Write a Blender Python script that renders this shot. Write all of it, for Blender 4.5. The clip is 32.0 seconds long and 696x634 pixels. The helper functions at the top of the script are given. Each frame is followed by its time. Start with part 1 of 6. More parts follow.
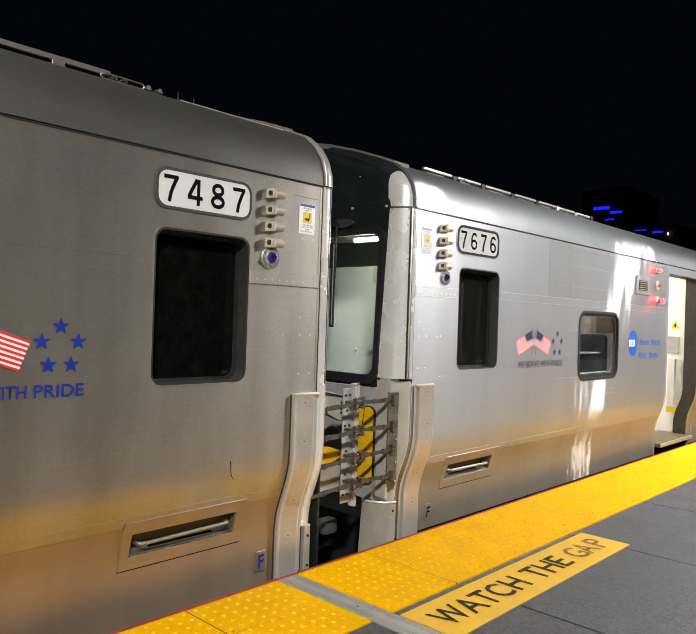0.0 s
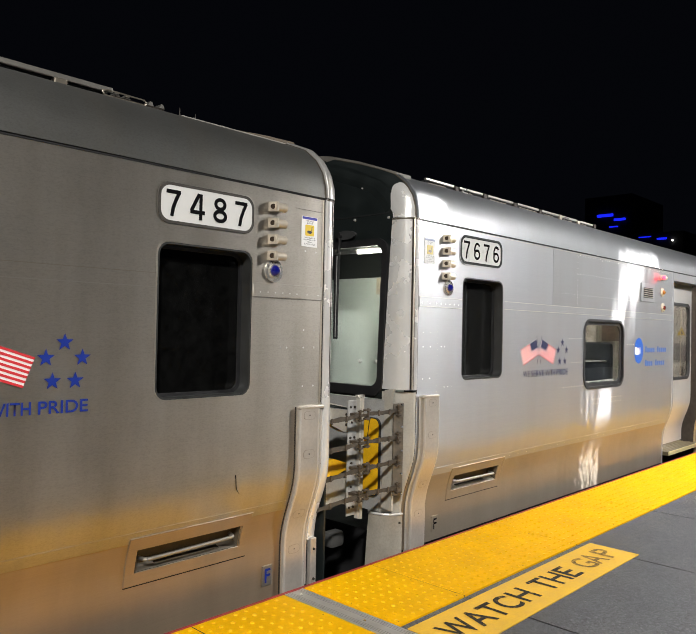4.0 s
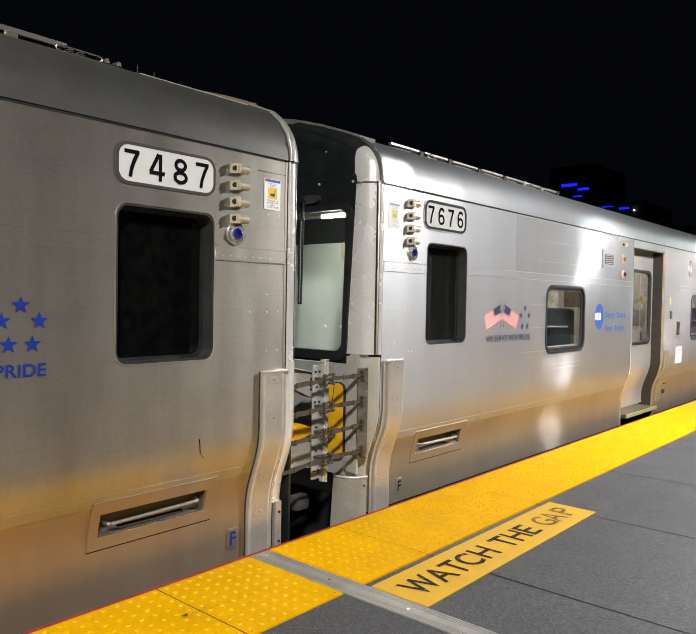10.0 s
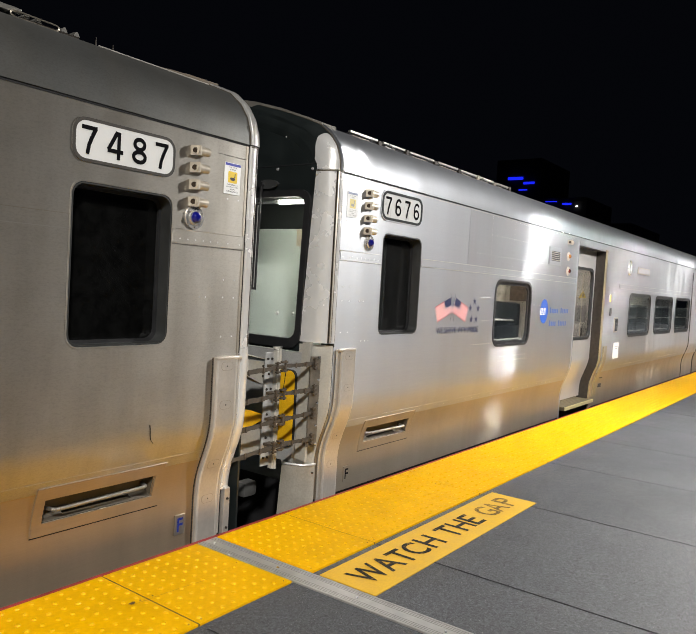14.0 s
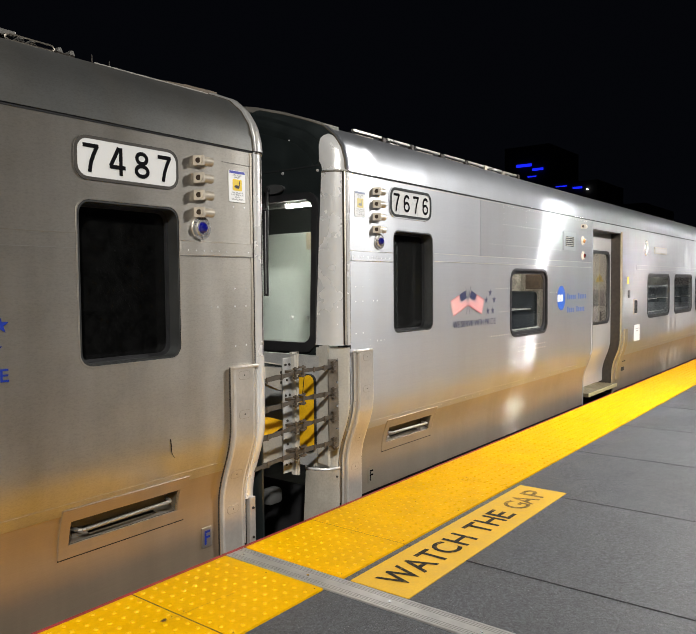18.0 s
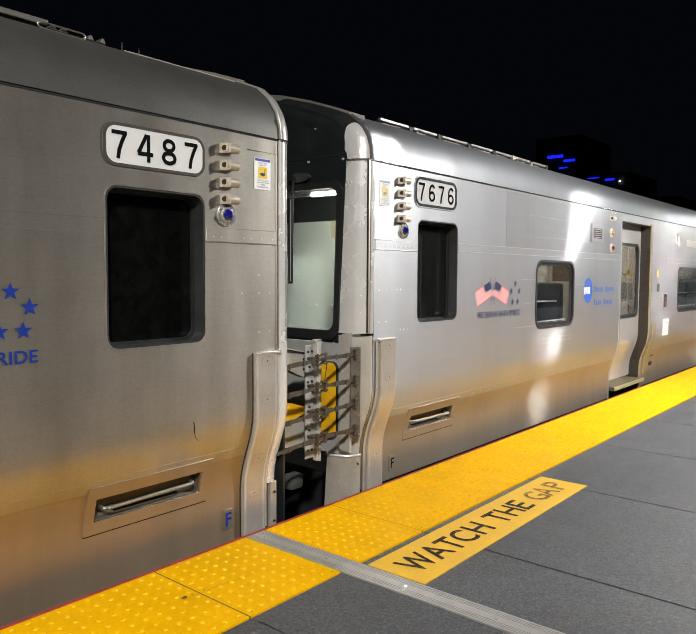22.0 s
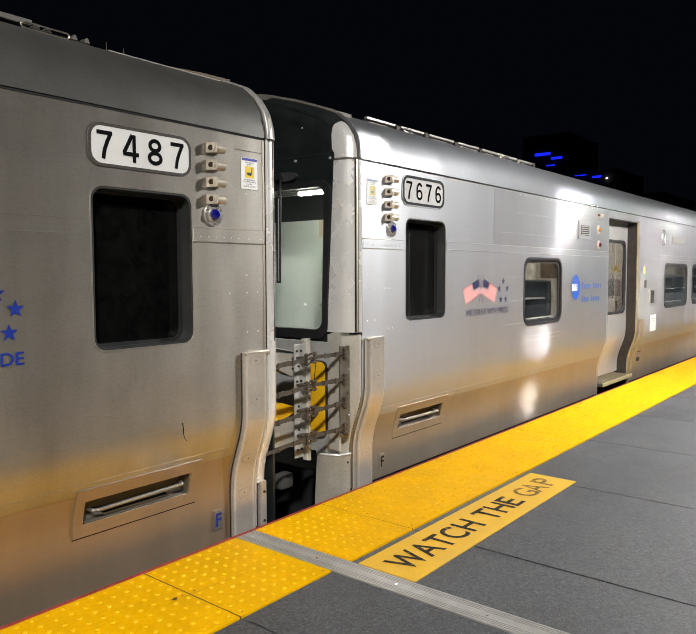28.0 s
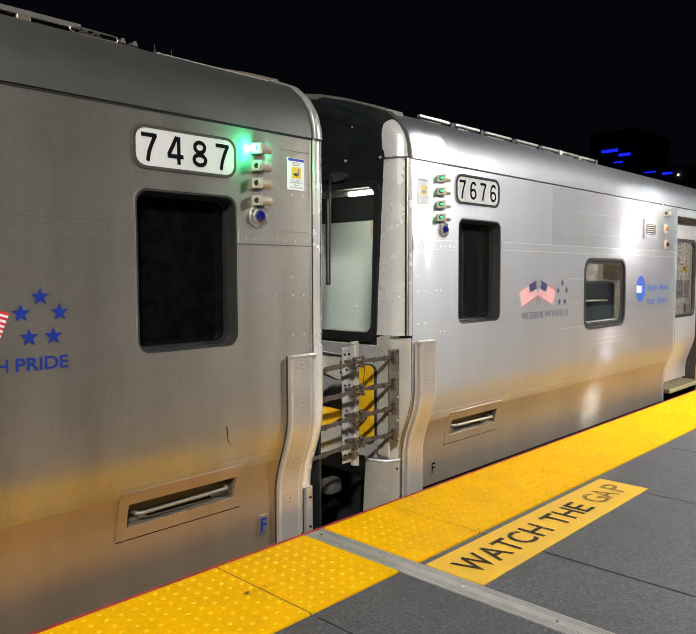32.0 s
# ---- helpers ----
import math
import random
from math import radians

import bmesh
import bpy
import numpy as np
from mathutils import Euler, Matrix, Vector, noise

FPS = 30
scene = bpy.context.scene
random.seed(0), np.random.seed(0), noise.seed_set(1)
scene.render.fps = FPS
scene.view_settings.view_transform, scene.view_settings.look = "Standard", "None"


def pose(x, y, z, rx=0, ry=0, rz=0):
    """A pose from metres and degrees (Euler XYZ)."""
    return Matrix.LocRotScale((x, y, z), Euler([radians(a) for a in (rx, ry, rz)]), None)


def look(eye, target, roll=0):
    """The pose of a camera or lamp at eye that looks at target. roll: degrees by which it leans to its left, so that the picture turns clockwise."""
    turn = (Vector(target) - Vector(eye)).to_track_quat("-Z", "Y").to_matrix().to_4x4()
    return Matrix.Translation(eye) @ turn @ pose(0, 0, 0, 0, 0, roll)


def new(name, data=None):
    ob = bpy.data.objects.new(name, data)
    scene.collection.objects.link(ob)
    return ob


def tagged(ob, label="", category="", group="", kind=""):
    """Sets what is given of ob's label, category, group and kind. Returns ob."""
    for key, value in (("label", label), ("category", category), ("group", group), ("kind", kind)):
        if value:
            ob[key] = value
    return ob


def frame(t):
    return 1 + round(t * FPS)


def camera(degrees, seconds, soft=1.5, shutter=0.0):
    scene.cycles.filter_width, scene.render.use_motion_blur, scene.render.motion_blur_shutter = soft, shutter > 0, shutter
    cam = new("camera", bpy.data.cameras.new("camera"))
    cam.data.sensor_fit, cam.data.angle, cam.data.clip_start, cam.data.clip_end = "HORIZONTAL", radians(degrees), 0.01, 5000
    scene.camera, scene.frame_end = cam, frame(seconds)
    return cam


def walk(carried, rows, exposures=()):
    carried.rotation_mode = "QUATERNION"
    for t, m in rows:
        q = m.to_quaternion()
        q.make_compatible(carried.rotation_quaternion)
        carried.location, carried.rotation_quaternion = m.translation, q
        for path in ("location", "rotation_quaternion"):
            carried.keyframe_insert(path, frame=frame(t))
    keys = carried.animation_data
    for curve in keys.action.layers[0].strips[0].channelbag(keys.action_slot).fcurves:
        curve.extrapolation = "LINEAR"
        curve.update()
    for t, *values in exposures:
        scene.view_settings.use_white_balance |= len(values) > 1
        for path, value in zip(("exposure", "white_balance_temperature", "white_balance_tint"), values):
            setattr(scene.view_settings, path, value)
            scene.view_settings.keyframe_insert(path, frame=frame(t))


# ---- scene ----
cam = camera(52.9, 32.0, soft=0.4)
PATH = [
    (0, (-2.399, -2.544, 1.281), (-0.941, -1.175, 1.287), 1.9),
    (0.5, (-2.397, -2.537, 1.282), (-0.927, -1.181, 1.287), 2.1),
    (1, (-2.389, -2.543, 1.287), (-0.923, -1.182, 1.295), 1.6),
    (1.5, (-2.386, -2.541, 1.288), (-0.924, -1.176, 1.303), 1.3),
    (2, (-2.389, -2.544, 1.287), (-0.933, -1.173, 1.31), 1.2),
    (2.5, (-2.388, -2.544, 1.287), (-0.936, -1.169, 1.316), 1.2),
    (3, (-2.391, -2.546, 1.288), (-0.942, -1.168, 1.319), 1.3),
    (3.5, (-2.393, -2.55, 1.288), (-0.946, -1.17, 1.321), 1.2),
    (5.5, (-2.393, -2.547, 1.285), (-0.944, -1.169, 1.325), 1.1),
    (6, (-2.391, -2.548, 1.29), (-0.943, -1.17, 1.329), 1.1),
    (6.5, (-2.393, -2.547, 1.286), (-0.944, -1.169, 1.327), 1.1),
    (7, (-2.394, -2.547, 1.285), (-0.944, -1.17, 1.326), 1.1),
    (7.5, (-2.395, -2.549, 1.284), (-0.944, -1.173, 1.324), 1.2),
    (8, (-2.398, -2.542, 1.284), (-0.941, -1.172, 1.32), 1.6),
    (8.5, (-2.396, -2.546, 1.281), (-0.937, -1.179, 1.31), 1.1),
    (9, (-2.395, -2.545, 1.28), (-0.929, -1.185, 1.303), 0.9),
    (9.5, (-2.392, -2.552, 1.277), (-0.924, -1.193, 1.291), 0.9),
    (10, (-2.377, -2.554, 1.259), (-0.865, -1.246, 1.21), 1.0),
    (10.5, (-2.375, -2.535, 1.277), (-0.804, -1.3, 1.184), 0.1),
    (11, (-2.373, -2.546, 1.281), (-0.787, -1.332, 1.173), 0.2),
    (11.5, (-2.385, -2.539, 1.291), (-0.803, -1.321, 1.178), 1.5),
    (12, (-2.387, -2.519, 1.298), (-0.802, -1.305, 1.186), 2.1),
    (12.5, (-2.399, -2.504, 1.297), (-0.801, -1.306, 1.188), 3.2),
    (13, (-2.41, -2.498, 1.305), (-0.802, -1.314, 1.198), 3.6),
    (13.5, (-2.416, -2.499, 1.298), (-0.806, -1.317, 1.199), 3.7),
    (15.5, (-2.405, -2.509, 1.281), (-0.79, -1.333, 1.19), 1.0),
    (16, (-2.384, -2.498, 1.316), (-0.778, -1.311, 1.208), 0.5),
    (16.5, (-2.368, -2.48, 1.308), (-0.777, -1.272, 1.21), 0.0),
    (17, (-2.368, -2.475, 1.302), (-0.772, -1.273, 1.206), -0.3),
    (17.5, (-2.379, -2.483, 1.299), (-0.793, -1.268, 1.206), 0.3),
    (18, (-2.377, -2.488, 1.298), (-0.794, -1.269, 1.204), -0.5),
    (18.5, (-2.379, -2.495, 1.289), (-0.799, -1.273, 1.194), 0.2),
    (19, (-2.383, -2.5, 1.285), (-0.8, -1.282, 1.178), 0.2),
    (19.5, (-2.381, -2.509, 1.286), (-0.799, -1.29, 1.167), 0.6),
    (20, (-2.381, -2.517, 1.291), (-0.802, -1.296, 1.166), 0.5),
    (20.5, (-2.386, -2.519, 1.29), (-0.808, -1.297, 1.163), 0.7),
    (21, (-2.385, -2.52, 1.292), (-0.816, -1.286, 1.162), 1.0),
    (21.5, (-2.385, -2.518, 1.293), (-0.833, -1.265, 1.164), 0.6),
    (22, (-2.384, -2.521, 1.288), (-0.85, -1.244, 1.166), 0.3),
    (22.5, (-2.383, -2.51, 1.286), (-0.842, -1.241, 1.165), 0.5),
    (23, (-2.383, -2.52, 1.287), (-0.844, -1.249, 1.167), 0.3),
    (23.5, (-2.381, -2.512, 1.285), (-0.838, -1.245, 1.167), 0.4),
    (24, (-2.383, -2.501, 1.292), (-0.835, -1.24, 1.174), 0.5),
    (24.5, (-2.385, -2.501, 1.285), (-0.829, -1.251, 1.165), 0.1),
    (25, (-2.385, -2.5, 1.286), (-0.823, -1.256, 1.166), 0.0),
    (25.5, (-2.381, -2.507, 1.287), (-0.818, -1.266, 1.164), -0.0),
    (27.5, (-2.378, -2.517, 1.293), (-0.823, -1.266, 1.168), -0.0),
    (28, (-2.38, -2.527, 1.288), (-0.828, -1.273, 1.163), -0.2),
    (28.5, (-2.381, -2.533, 1.28), (-0.833, -1.274, 1.153), -0.7),
    (29, (-2.376, -2.529, 1.282), (-0.828, -1.269, 1.149), -0.9),
    (29.5, (-2.375, -2.532, 1.279), (-0.841, -1.255, 1.146), -0.9),
    (30, (-2.378, -2.51, 1.281), (-0.884, -1.185, 1.163), -0.5),
    (30.5, (-2.387, -2.497, 1.27), (-0.894, -1.17, 1.165), -0.3),
    (31, (-2.387, -2.494, 1.237), (-0.908, -1.151, 1.144), -0.5),
    (31.5, (-2.409, -2.498, 1.287), (-0.957, -1.129, 1.169), -0.2),
    (32, (-2.428, -2.515, 1.3), (-0.988, -1.133, 1.175), -0.2),
]
walk(cam, [(t, look(eye, target, roll)) for t, eye, target, roll in PATH])

# ---- world and light ----
world = bpy.data.worlds.new("night")
scene.world = world
world.use_nodes = True
world.node_tree.nodes["Background"].inputs[0].default_value = (0.006, 0.007, 0.011, 1)
world.node_tree.nodes["Background"].inputs[1].default_value = 0.24
scene.view_settings.exposure = 0.0


def platform_light(x, y, z, watts, sx=0.5, sy=0.7, tint=(1.0, 0.972, 0.925)):
    data = bpy.data.lights.new("platform_light", "AREA")
    data.shape, data.size, data.size_y, data.energy, data.color = "RECTANGLE", sx, sy, watts, tint
    ob = new("platform_light", data)
    ob.matrix_world = pose(x, y, z, 0, 0, 90)
    return ob


platform_light(-16.0, -7.2, 7.6, 1000)
platform_light(-6.3, -7.2, 7.6, 2360, 0.7, 1.0)
for k, watts in enumerate((630, 310, 410, 360, 380)):
    platform_light(5.3 + 7.7 * k, -2.87, 3.6, watts, 0.30, 0.13, (1.0, 0.98, 0.95))

# ---- materials ----


def nodes_of(name):
    m = bpy.data.materials.new(name)
    m.use_nodes = True
    nt = m.node_tree
    return m, nt, nt.nodes["Principled BSDF"]


def add(nt, kind, **values):
    n = nt.nodes.new(kind)
    for key, v in values.items():
        n.inputs[key].default_value = v
    return n


def coords(nt, scale=(1, 1, 1)):
    tc = nt.nodes.new("ShaderNodeTexCoord")
    mp = nt.nodes.new("ShaderNodeMapping")
    mp.inputs["Scale"].default_value = scale
    nt.links.new(tc.outputs["Object"], mp.inputs["Vector"])
    return mp.outputs[0]


def noise_of(nt, vec, scale, detail=4.0, rough=0.55):
    n = add(nt, "ShaderNodeTexNoise", Scale=scale, Detail=detail, Roughness=rough)
    nt.links.new(vec, n.inputs["Vector"])
    return n.outputs["Fac"]


def ramp(nt, fac, stops):
    r = nt.nodes.new("ShaderNodeValToRGB")
    e = r.color_ramp.elements
    while len(e) < len(stops):
        e.new(0.5)
    for el, (p, c) in zip(e, stops):
        el.position = p
        el.color = (*c, 1) if len(c) == 3 else c
    nt.links.new(fac, r.inputs[0])
    return r.outputs[0]


def mul(c, k):
    return tuple(min(1.0, v * k) for v in c)


def plain(name, color, rough=0.5, metal=0.0, var=0.12, scale=9.0, bump=0.0, bscale=120.0, coat=0.0, stain=0.0, spec=0.5):
    """A surface with large blotches, fine grain and a little relief."""
    m, nt, b = nodes_of(name)
    vec = coords(nt)
    big, fine = noise_of(nt, vec, scale), noise_of(nt, vec, scale * 14, 3)
    col = ramp(nt, big, [(0.3, mul(color, 1 - var)), (0.7, mul(color, 1 + var))])
    mix = nt.nodes.new("ShaderNodeMixRGB")
    mix.blend_type = "MULTIPLY"
    mix.inputs[0].default_value = 0.6
    nt.links.new(col, mix.inputs[1])
    g = 1 - 0.5 * var - stain
    nt.links.new(ramp(nt, fine, [(0.35, (g, g, g)), (0.6, (1, 1, 1))]), mix.inputs[2])
    nt.links.new(mix.outputs[0], b.inputs["Base Color"])
    rr = ramp(nt, big, [(0.3, (rough * 0.82,) * 3), (0.7, (min(1, rough * 1.15),) * 3)])
    nt.links.new(rr, b.inputs["Roughness"])
    b.inputs["Metallic"].default_value = metal
    b.inputs["Coat Weight"].default_value = coat
    b.inputs["Specular IOR Level"].default_value = spec
    if bump:
        bn = add(nt, "ShaderNodeBump", Strength=bump, Distance=0.002)
        nt.links.new(noise_of(nt, vec, bscale, 3), bn.inputs["Height"])
        nt.links.new(bn.outputs[0], b.inputs["Normal"])
    return m


def steel(name, color, lobes, wave=0.25, dirt=(0.30, 0.26, 0.20), dirty=0.3, scuff=0.25, spread=0.0, ripple=0.0):
    """Brushed stainless sheet: grain along the car, slight buckling, run-down dirt, a layered gloss.
    lobes: (roughness, directionality, share), sharpest first; spread: how far the sharpest one reaches across the brush lines."""
    m, nt, b = nodes_of(name)
    brush = noise_of(nt, coords(nt, (1.2, 1.2, 160)), 3.0, 3)
    streak = noise_of(nt, coords(nt, (3.5, 0.6, 0.4)), 1.3, 4, 0.6)
    big = noise_of(nt, coords(nt, (1.7, 1.0, 0.45)), 1.5, 2)
    speck = noise_of(nt, coords(nt, (0.5, 1, 1)), 170, 3, 0.7)
    mott = noise_of(nt, coords(nt), 5.5, 5, 0.65)
    base = ramp(nt, brush, [(0.3, mul(color, 0.965)), (0.7, mul(color, 1.02))])
    mix = nt.nodes.new("ShaderNodeMixRGB")
    nt.links.new(ramp(nt, streak, [(0.40, (0, 0, 0)), (0.75, (dirty,) * 3)]), mix.inputs[0])
    nt.links.new(base, mix.inputs[1])
    mix.inputs[2].default_value = (*dirt, 1)
    last = mix.outputs[0]
    for fac, lo, stops in ((scuff * 0.6, 0.75, speck), (scuff * 0.4, 0.80, mott)):
        mm = nt.nodes.new("ShaderNodeMixRGB")
        mm.blend_type = "MULTIPLY"
        mm.inputs[0].default_value = fac
        nt.links.new(last, mm.inputs[1])
        nt.links.new(ramp(nt, stops, [(0.32, (lo, lo * 0.985, lo * 0.96)), (0.55, (1, 1, 1))]), mm.inputs[2])
        last = mm.outputs[0]
    tg = nt.nodes.new("ShaderNodeTangent")
    tg.direction_type, tg.axis = "RADIAL", "X"
    b2 = add(nt, "ShaderNodeBump", Strength=wave, Distance=0.02)
    nt.links.new(big, b2.inputs["Height"])
    if ripple:
        fine_wave = add(nt, "ShaderNodeBump", Strength=ripple, Distance=0.006)
        nt.links.new(noise_of(nt, coords(nt, (1.6, 1.0, 2.6)), 4.0, 2), fine_wave.inputs["Height"])
        nt.links.new(fine_wave.outputs[0], b2.inputs["Normal"])
    out, share, used = None, 0.0, set()
    for i, (rough, aniso, weight) in enumerate(lobes):
        if i == 0 and spread:
            # fine brush lines draw a lamp out into an upright streak
            across, along = 0.35 * spread, 0.11 * rough
            p = nt.nodes.new("ShaderNodeBsdfAnisotropic")
            p.distribution = "BECKMANN"
            p.inputs["Anisotropy"].default_value = (along / across) ** 0.5 - 1.0
            nt.links.new(last, p.inputs["Color"])
            gloss = (across * along) ** 0.25
        else:
            p = b if b.name not in used else nt.nodes.new("ShaderNodeBsdfPrincipled")
            p.inputs["Metallic"].default_value = 1.0
            p.inputs["Anisotropic"].default_value = aniso
            nt.links.new(last, p.inputs["Base Color"])
            gloss = rough
        used.add(p.name)
        nt.links.new(tg.outputs[0], p.inputs["Tangent"])
        nt.links.new(b2.outputs[0], p.inputs["Normal"])
        nt.links.new(ramp(nt, mott, [(0.3, (gloss * 0.96,) * 3), (0.7, (min(1, gloss * 1.04),) * 3)]), p.inputs["Roughness"])
        if out is None:
            out, share = p.outputs[0], weight
            continue
        share += weight
        mx = nt.nodes.new("ShaderNodeMixShader")
        mx.inputs[0].default_value = weight / share
        nt.links.new(out, mx.inputs[1])
        nt.links.new(p.outputs[0], mx.inputs[2])
        out = mx.outputs[0]
    nt.links.new(out, nt.nodes["Material Output"].inputs["Surface"])
    return m


def glow(name, color, strength):
    m, nt, b = nodes_of(name)
    b.inputs["Base Color"].default_value = (*color, 1)
    b.inputs["Emission Color"].default_value = (*color, 1)
    b.inputs["Emission Strength"].default_value = strength
    return m


def glass_of(name, tint, rough=0.02):
    m, nt, b = nodes_of(name)
    b.inputs["Base Color"].default_value = (*tint, 1)
    b.inputs["Roughness"].default_value = rough
    b.inputs["Transmission Weight"].default_value = 1.0
    b.inputs["IOR"].default_value = 1.45
    return m


def dusty_glass(name, tint, dust):
    """Glass with a thin uneven film of dust."""
    m = glass_of(name, tint)
    nt = m.node_tree
    vec = coords(nt)
    fac = ramp(nt, noise_of(nt, vec, 16, 6, 0.8), [(0.35, (dust * 0.35,) * 3), (0.75, (dust * 1.8,) * 3)])
    df = nt.nodes.new("ShaderNodeBsdfDiffuse")
    df.inputs[0].default_value = (0.5, 0.5, 0.48, 1)
    mx = nt.nodes.new("ShaderNodeMixShader")
    nt.links.new(fac, mx.inputs[0])
    nt.links.new(nt.nodes["Principled BSDF"].outputs[0], mx.inputs[1])
    nt.links.new(df.outputs[0], mx.inputs[2])
    nt.links.new(mx.outputs[0], nt.nodes["Material Output"].inputs["Surface"])
    return m


STEEL_OLD = steel("stainless_weathered", (0.575, 0.545, 0.495), ((0.37, 0.6, 0.68), (0.62, 0.2, 0.32)), 0.36, dirty=0.38, scuff=0.75)
STEEL_NEW = steel("stainless_clean", (0.525, 0.538, 0.565), ((0.08, 1.0, 0.32), (0.40, 0.8, 0.38), (0.60, 0.4, 0.30)), 0.38, dirty=0.10, scuff=0.2, spread=1.5)
STEEL_PANEL = steel("stainless_panel_sheet", (0.482, 0.492, 0.512), ((0.07, 1.0, 0.31), (0.40, 0.8, 0.34), (0.60, 0.4, 0.28)), 0.30, dirty=0.15, scuff=0.25, spread=1.5)
# brown grime, plus the platform's warm reflection mixed into the sheet colour
SKIRT_OLD = steel("grimy_skirt_reflection_tint", (0.54, 0.43, 0.31), ((0.42, 0.5, 0.55), (0.70, 0.0, 0.45)), 0.2, dirty=0.3, scuff=0.2)
SKIRT_NEW = steel("dusty_skirt_reflection_tint", (0.45, 0.395, 0.325), ((0.055, 1.0, 0.20), (0.46, 0.5, 0.42), (0.70, 0.0, 0.38)), 0.34, dirty=0.3, scuff=0.4, spread=2.0, ripple=0.35)
ROOF_NEW = steel("stainless_roof", (0.50, 0.515, 0.545), ((0.12, 0.95, 0.46), (0.42, 0.6, 0.28), (0.62, 0.3, 0.26)), 0.5, dirty=0.12, scuff=0.35, spread=0.8)
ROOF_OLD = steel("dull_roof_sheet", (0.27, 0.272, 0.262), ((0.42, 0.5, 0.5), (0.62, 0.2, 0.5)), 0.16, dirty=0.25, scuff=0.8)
POST = plain("silver_painted_post", (0.82, 0.81, 0.79), 0.27, metal=0.42, var=0.06, scale=4)
STEEL_TRIM = steel("stainless_trim", (0.58, 0.56, 0.52), ((0.34, 0.6, 0.6), (0.6, 0.0, 0.4)), 0.12, dirty=0.2)
STEEL_FRAME = steel("stainless_frame", (0.50, 0.455, 0.385), ((0.40, 0.5, 0.6), (0.62, 0.0, 0.4)), 0.1, dirty=0.35, scuff=0.4)
BLACK_PAINT = plain("black_fascia_paint", (0.011, 0.0145, 0.0145), 0.40, var=0.25, scale=5, coat=0.1)
REVEAL = plain("dark_grey_reveal", (0.030, 0.031, 0.030), 0.40, var=0.2, scale=14, stain=0.2)
RUBBER = plain("black_rubber", (0.016, 0.016, 0.017), 0.48, var=0.2, scale=20, bump=0.2)
DARK = plain("dark_void", (0.008, 0.008, 0.009), 0.8, var=0.3)
SEAM_GREY = plain("seam_grey", (0.17, 0.16, 0.145), 0.5, metal=0.3, var=0.2)
HINGE_IRON = plain("rusty_hinge_iron", (0.085, 0.066, 0.048), 0.5, metal=0.3, var=0.35, scale=25, bump=0.4)
BRACKET = plain("dull_brown_bracket", (0.15, 0.13, 0.105), 0.5, metal=0.3, var=0.25, scale=18, bump=0.2)
GREASY = plain("greasy_iron", (0.034, 0.027, 0.021), 0.55, metal=0.3, var=0.35, scale=25, bump=0.4)
STRAP = plain("dirty_strap", (0.060, 0.049, 0.037), 0.7, var=0.4, scale=40, bump=0.5)
CREAM = plain("cream_paint", (0.41, 0.39, 0.345), 0.42, var=0.10, scale=6, stain=0.1)
GREY_PAINT = plain("grey_paint", (0.36, 0.36, 0.35), 0.45, var=0.15, scale=9, stain=0.12)
YELLOW_PAINT = plain("yellow_paint", (0.85, 0.48, 0.012), 0.45, var=0.12, scale=12, stain=0.15)
YELLOW_TILE = plain("yellow_tactile", (0.67, 0.354, 0.0), 0.44, spec=0.03, var=0.10, scale=3.5, bump=0.25, bscale=320, stain=0.10)
# glossier than the tile, and a little lighter to add to the domes' highlights
YELLOW_DOME = plain("yellow_dome_highlit", (0.69, 0.370, 0.0), 0.28, spec=0.14, var=0.08, scale=30)
SIGN_YELLOW = plain("sign_yellow", (0.62, 0.37, 0.03), 0.55, spec=0.18, var=0.08, scale=8, stain=0.1, bump=0.15)
def worn_letters(name="worn_sign_black", lo=0.56, hi=0.68):
    """Black floor lettering rubbed through to the yellow in places."""
    m, nt, b = nodes_of(name)
    vec = coords(nt)
    wear = ramp(nt, noise_of(nt, vec, 26, 6, 0.75), [(lo, (0, 0, 0)), (hi, (0.78,) * 3)])
    mix = nt.nodes.new("ShaderNodeMixRGB")
    nt.links.new(wear, mix.inputs[0])
    mix.inputs[1].default_value = (0.018, 0.015, 0.012, 1)
    mix.inputs[2].default_value = (0.42, 0.25, 0.05, 1)
    nt.links.new(mix.outputs[0], b.inputs["Base Color"])
    b.inputs["Roughness"].default_value = 0.7
    b.inputs["Specular IOR Level"].default_value = 0.15
    return m


SIGN_BLACK = worn_letters()
SIGN_RUBBED = worn_letters("rubbed_sign_black", 0.30, 0.62)
# dark blotches in the red stand in for the shadow along the edge
RED_EDGE = plain("red_edge", (0.28, 0.030, 0.036), 0.6, var=0.4, scale=14, stain=0.45, spec=0.2)
ALU = plain("aluminium_joint", (0.42, 0.41, 0.385), 0.45, metal=0.6, var=0.15, scale=14, bump=0.15)
WHITE = plain("white_plate", (0.68, 0.68, 0.665), 0.35, var=0.04, scale=6)
INK = plain("black_ink", (0.006, 0.006, 0.007), 0.9, var=0.2, spec=0.04)
SOFT_INK = plain("grey_print", (0.06, 0.06, 0.07), 0.7, var=0.1)
BLUE_INK = plain("blue_vinyl", (0.010, 0.03, 0.26), 0.4, var=0.1)
NAVY_INK = plain("navy_vinyl", (0.025, 0.03, 0.09), 0.45, var=0.15)
LOGO_BLUE = plain("bright_blue_vinyl", (0.015, 0.08, 0.36), 0.4, var=0.1)
TEXT_BLUE = plain("pale_blue_vinyl", (0.05, 0.11, 0.30), 0.4, var=0.1)
RED_INK = plain("red_vinyl", (0.62, 0.04, 0.05), 0.4, var=0.1)
WHITE_INK = plain("white_vinyl", (0.86, 0.80, 0.78), 0.4, var=0.05)
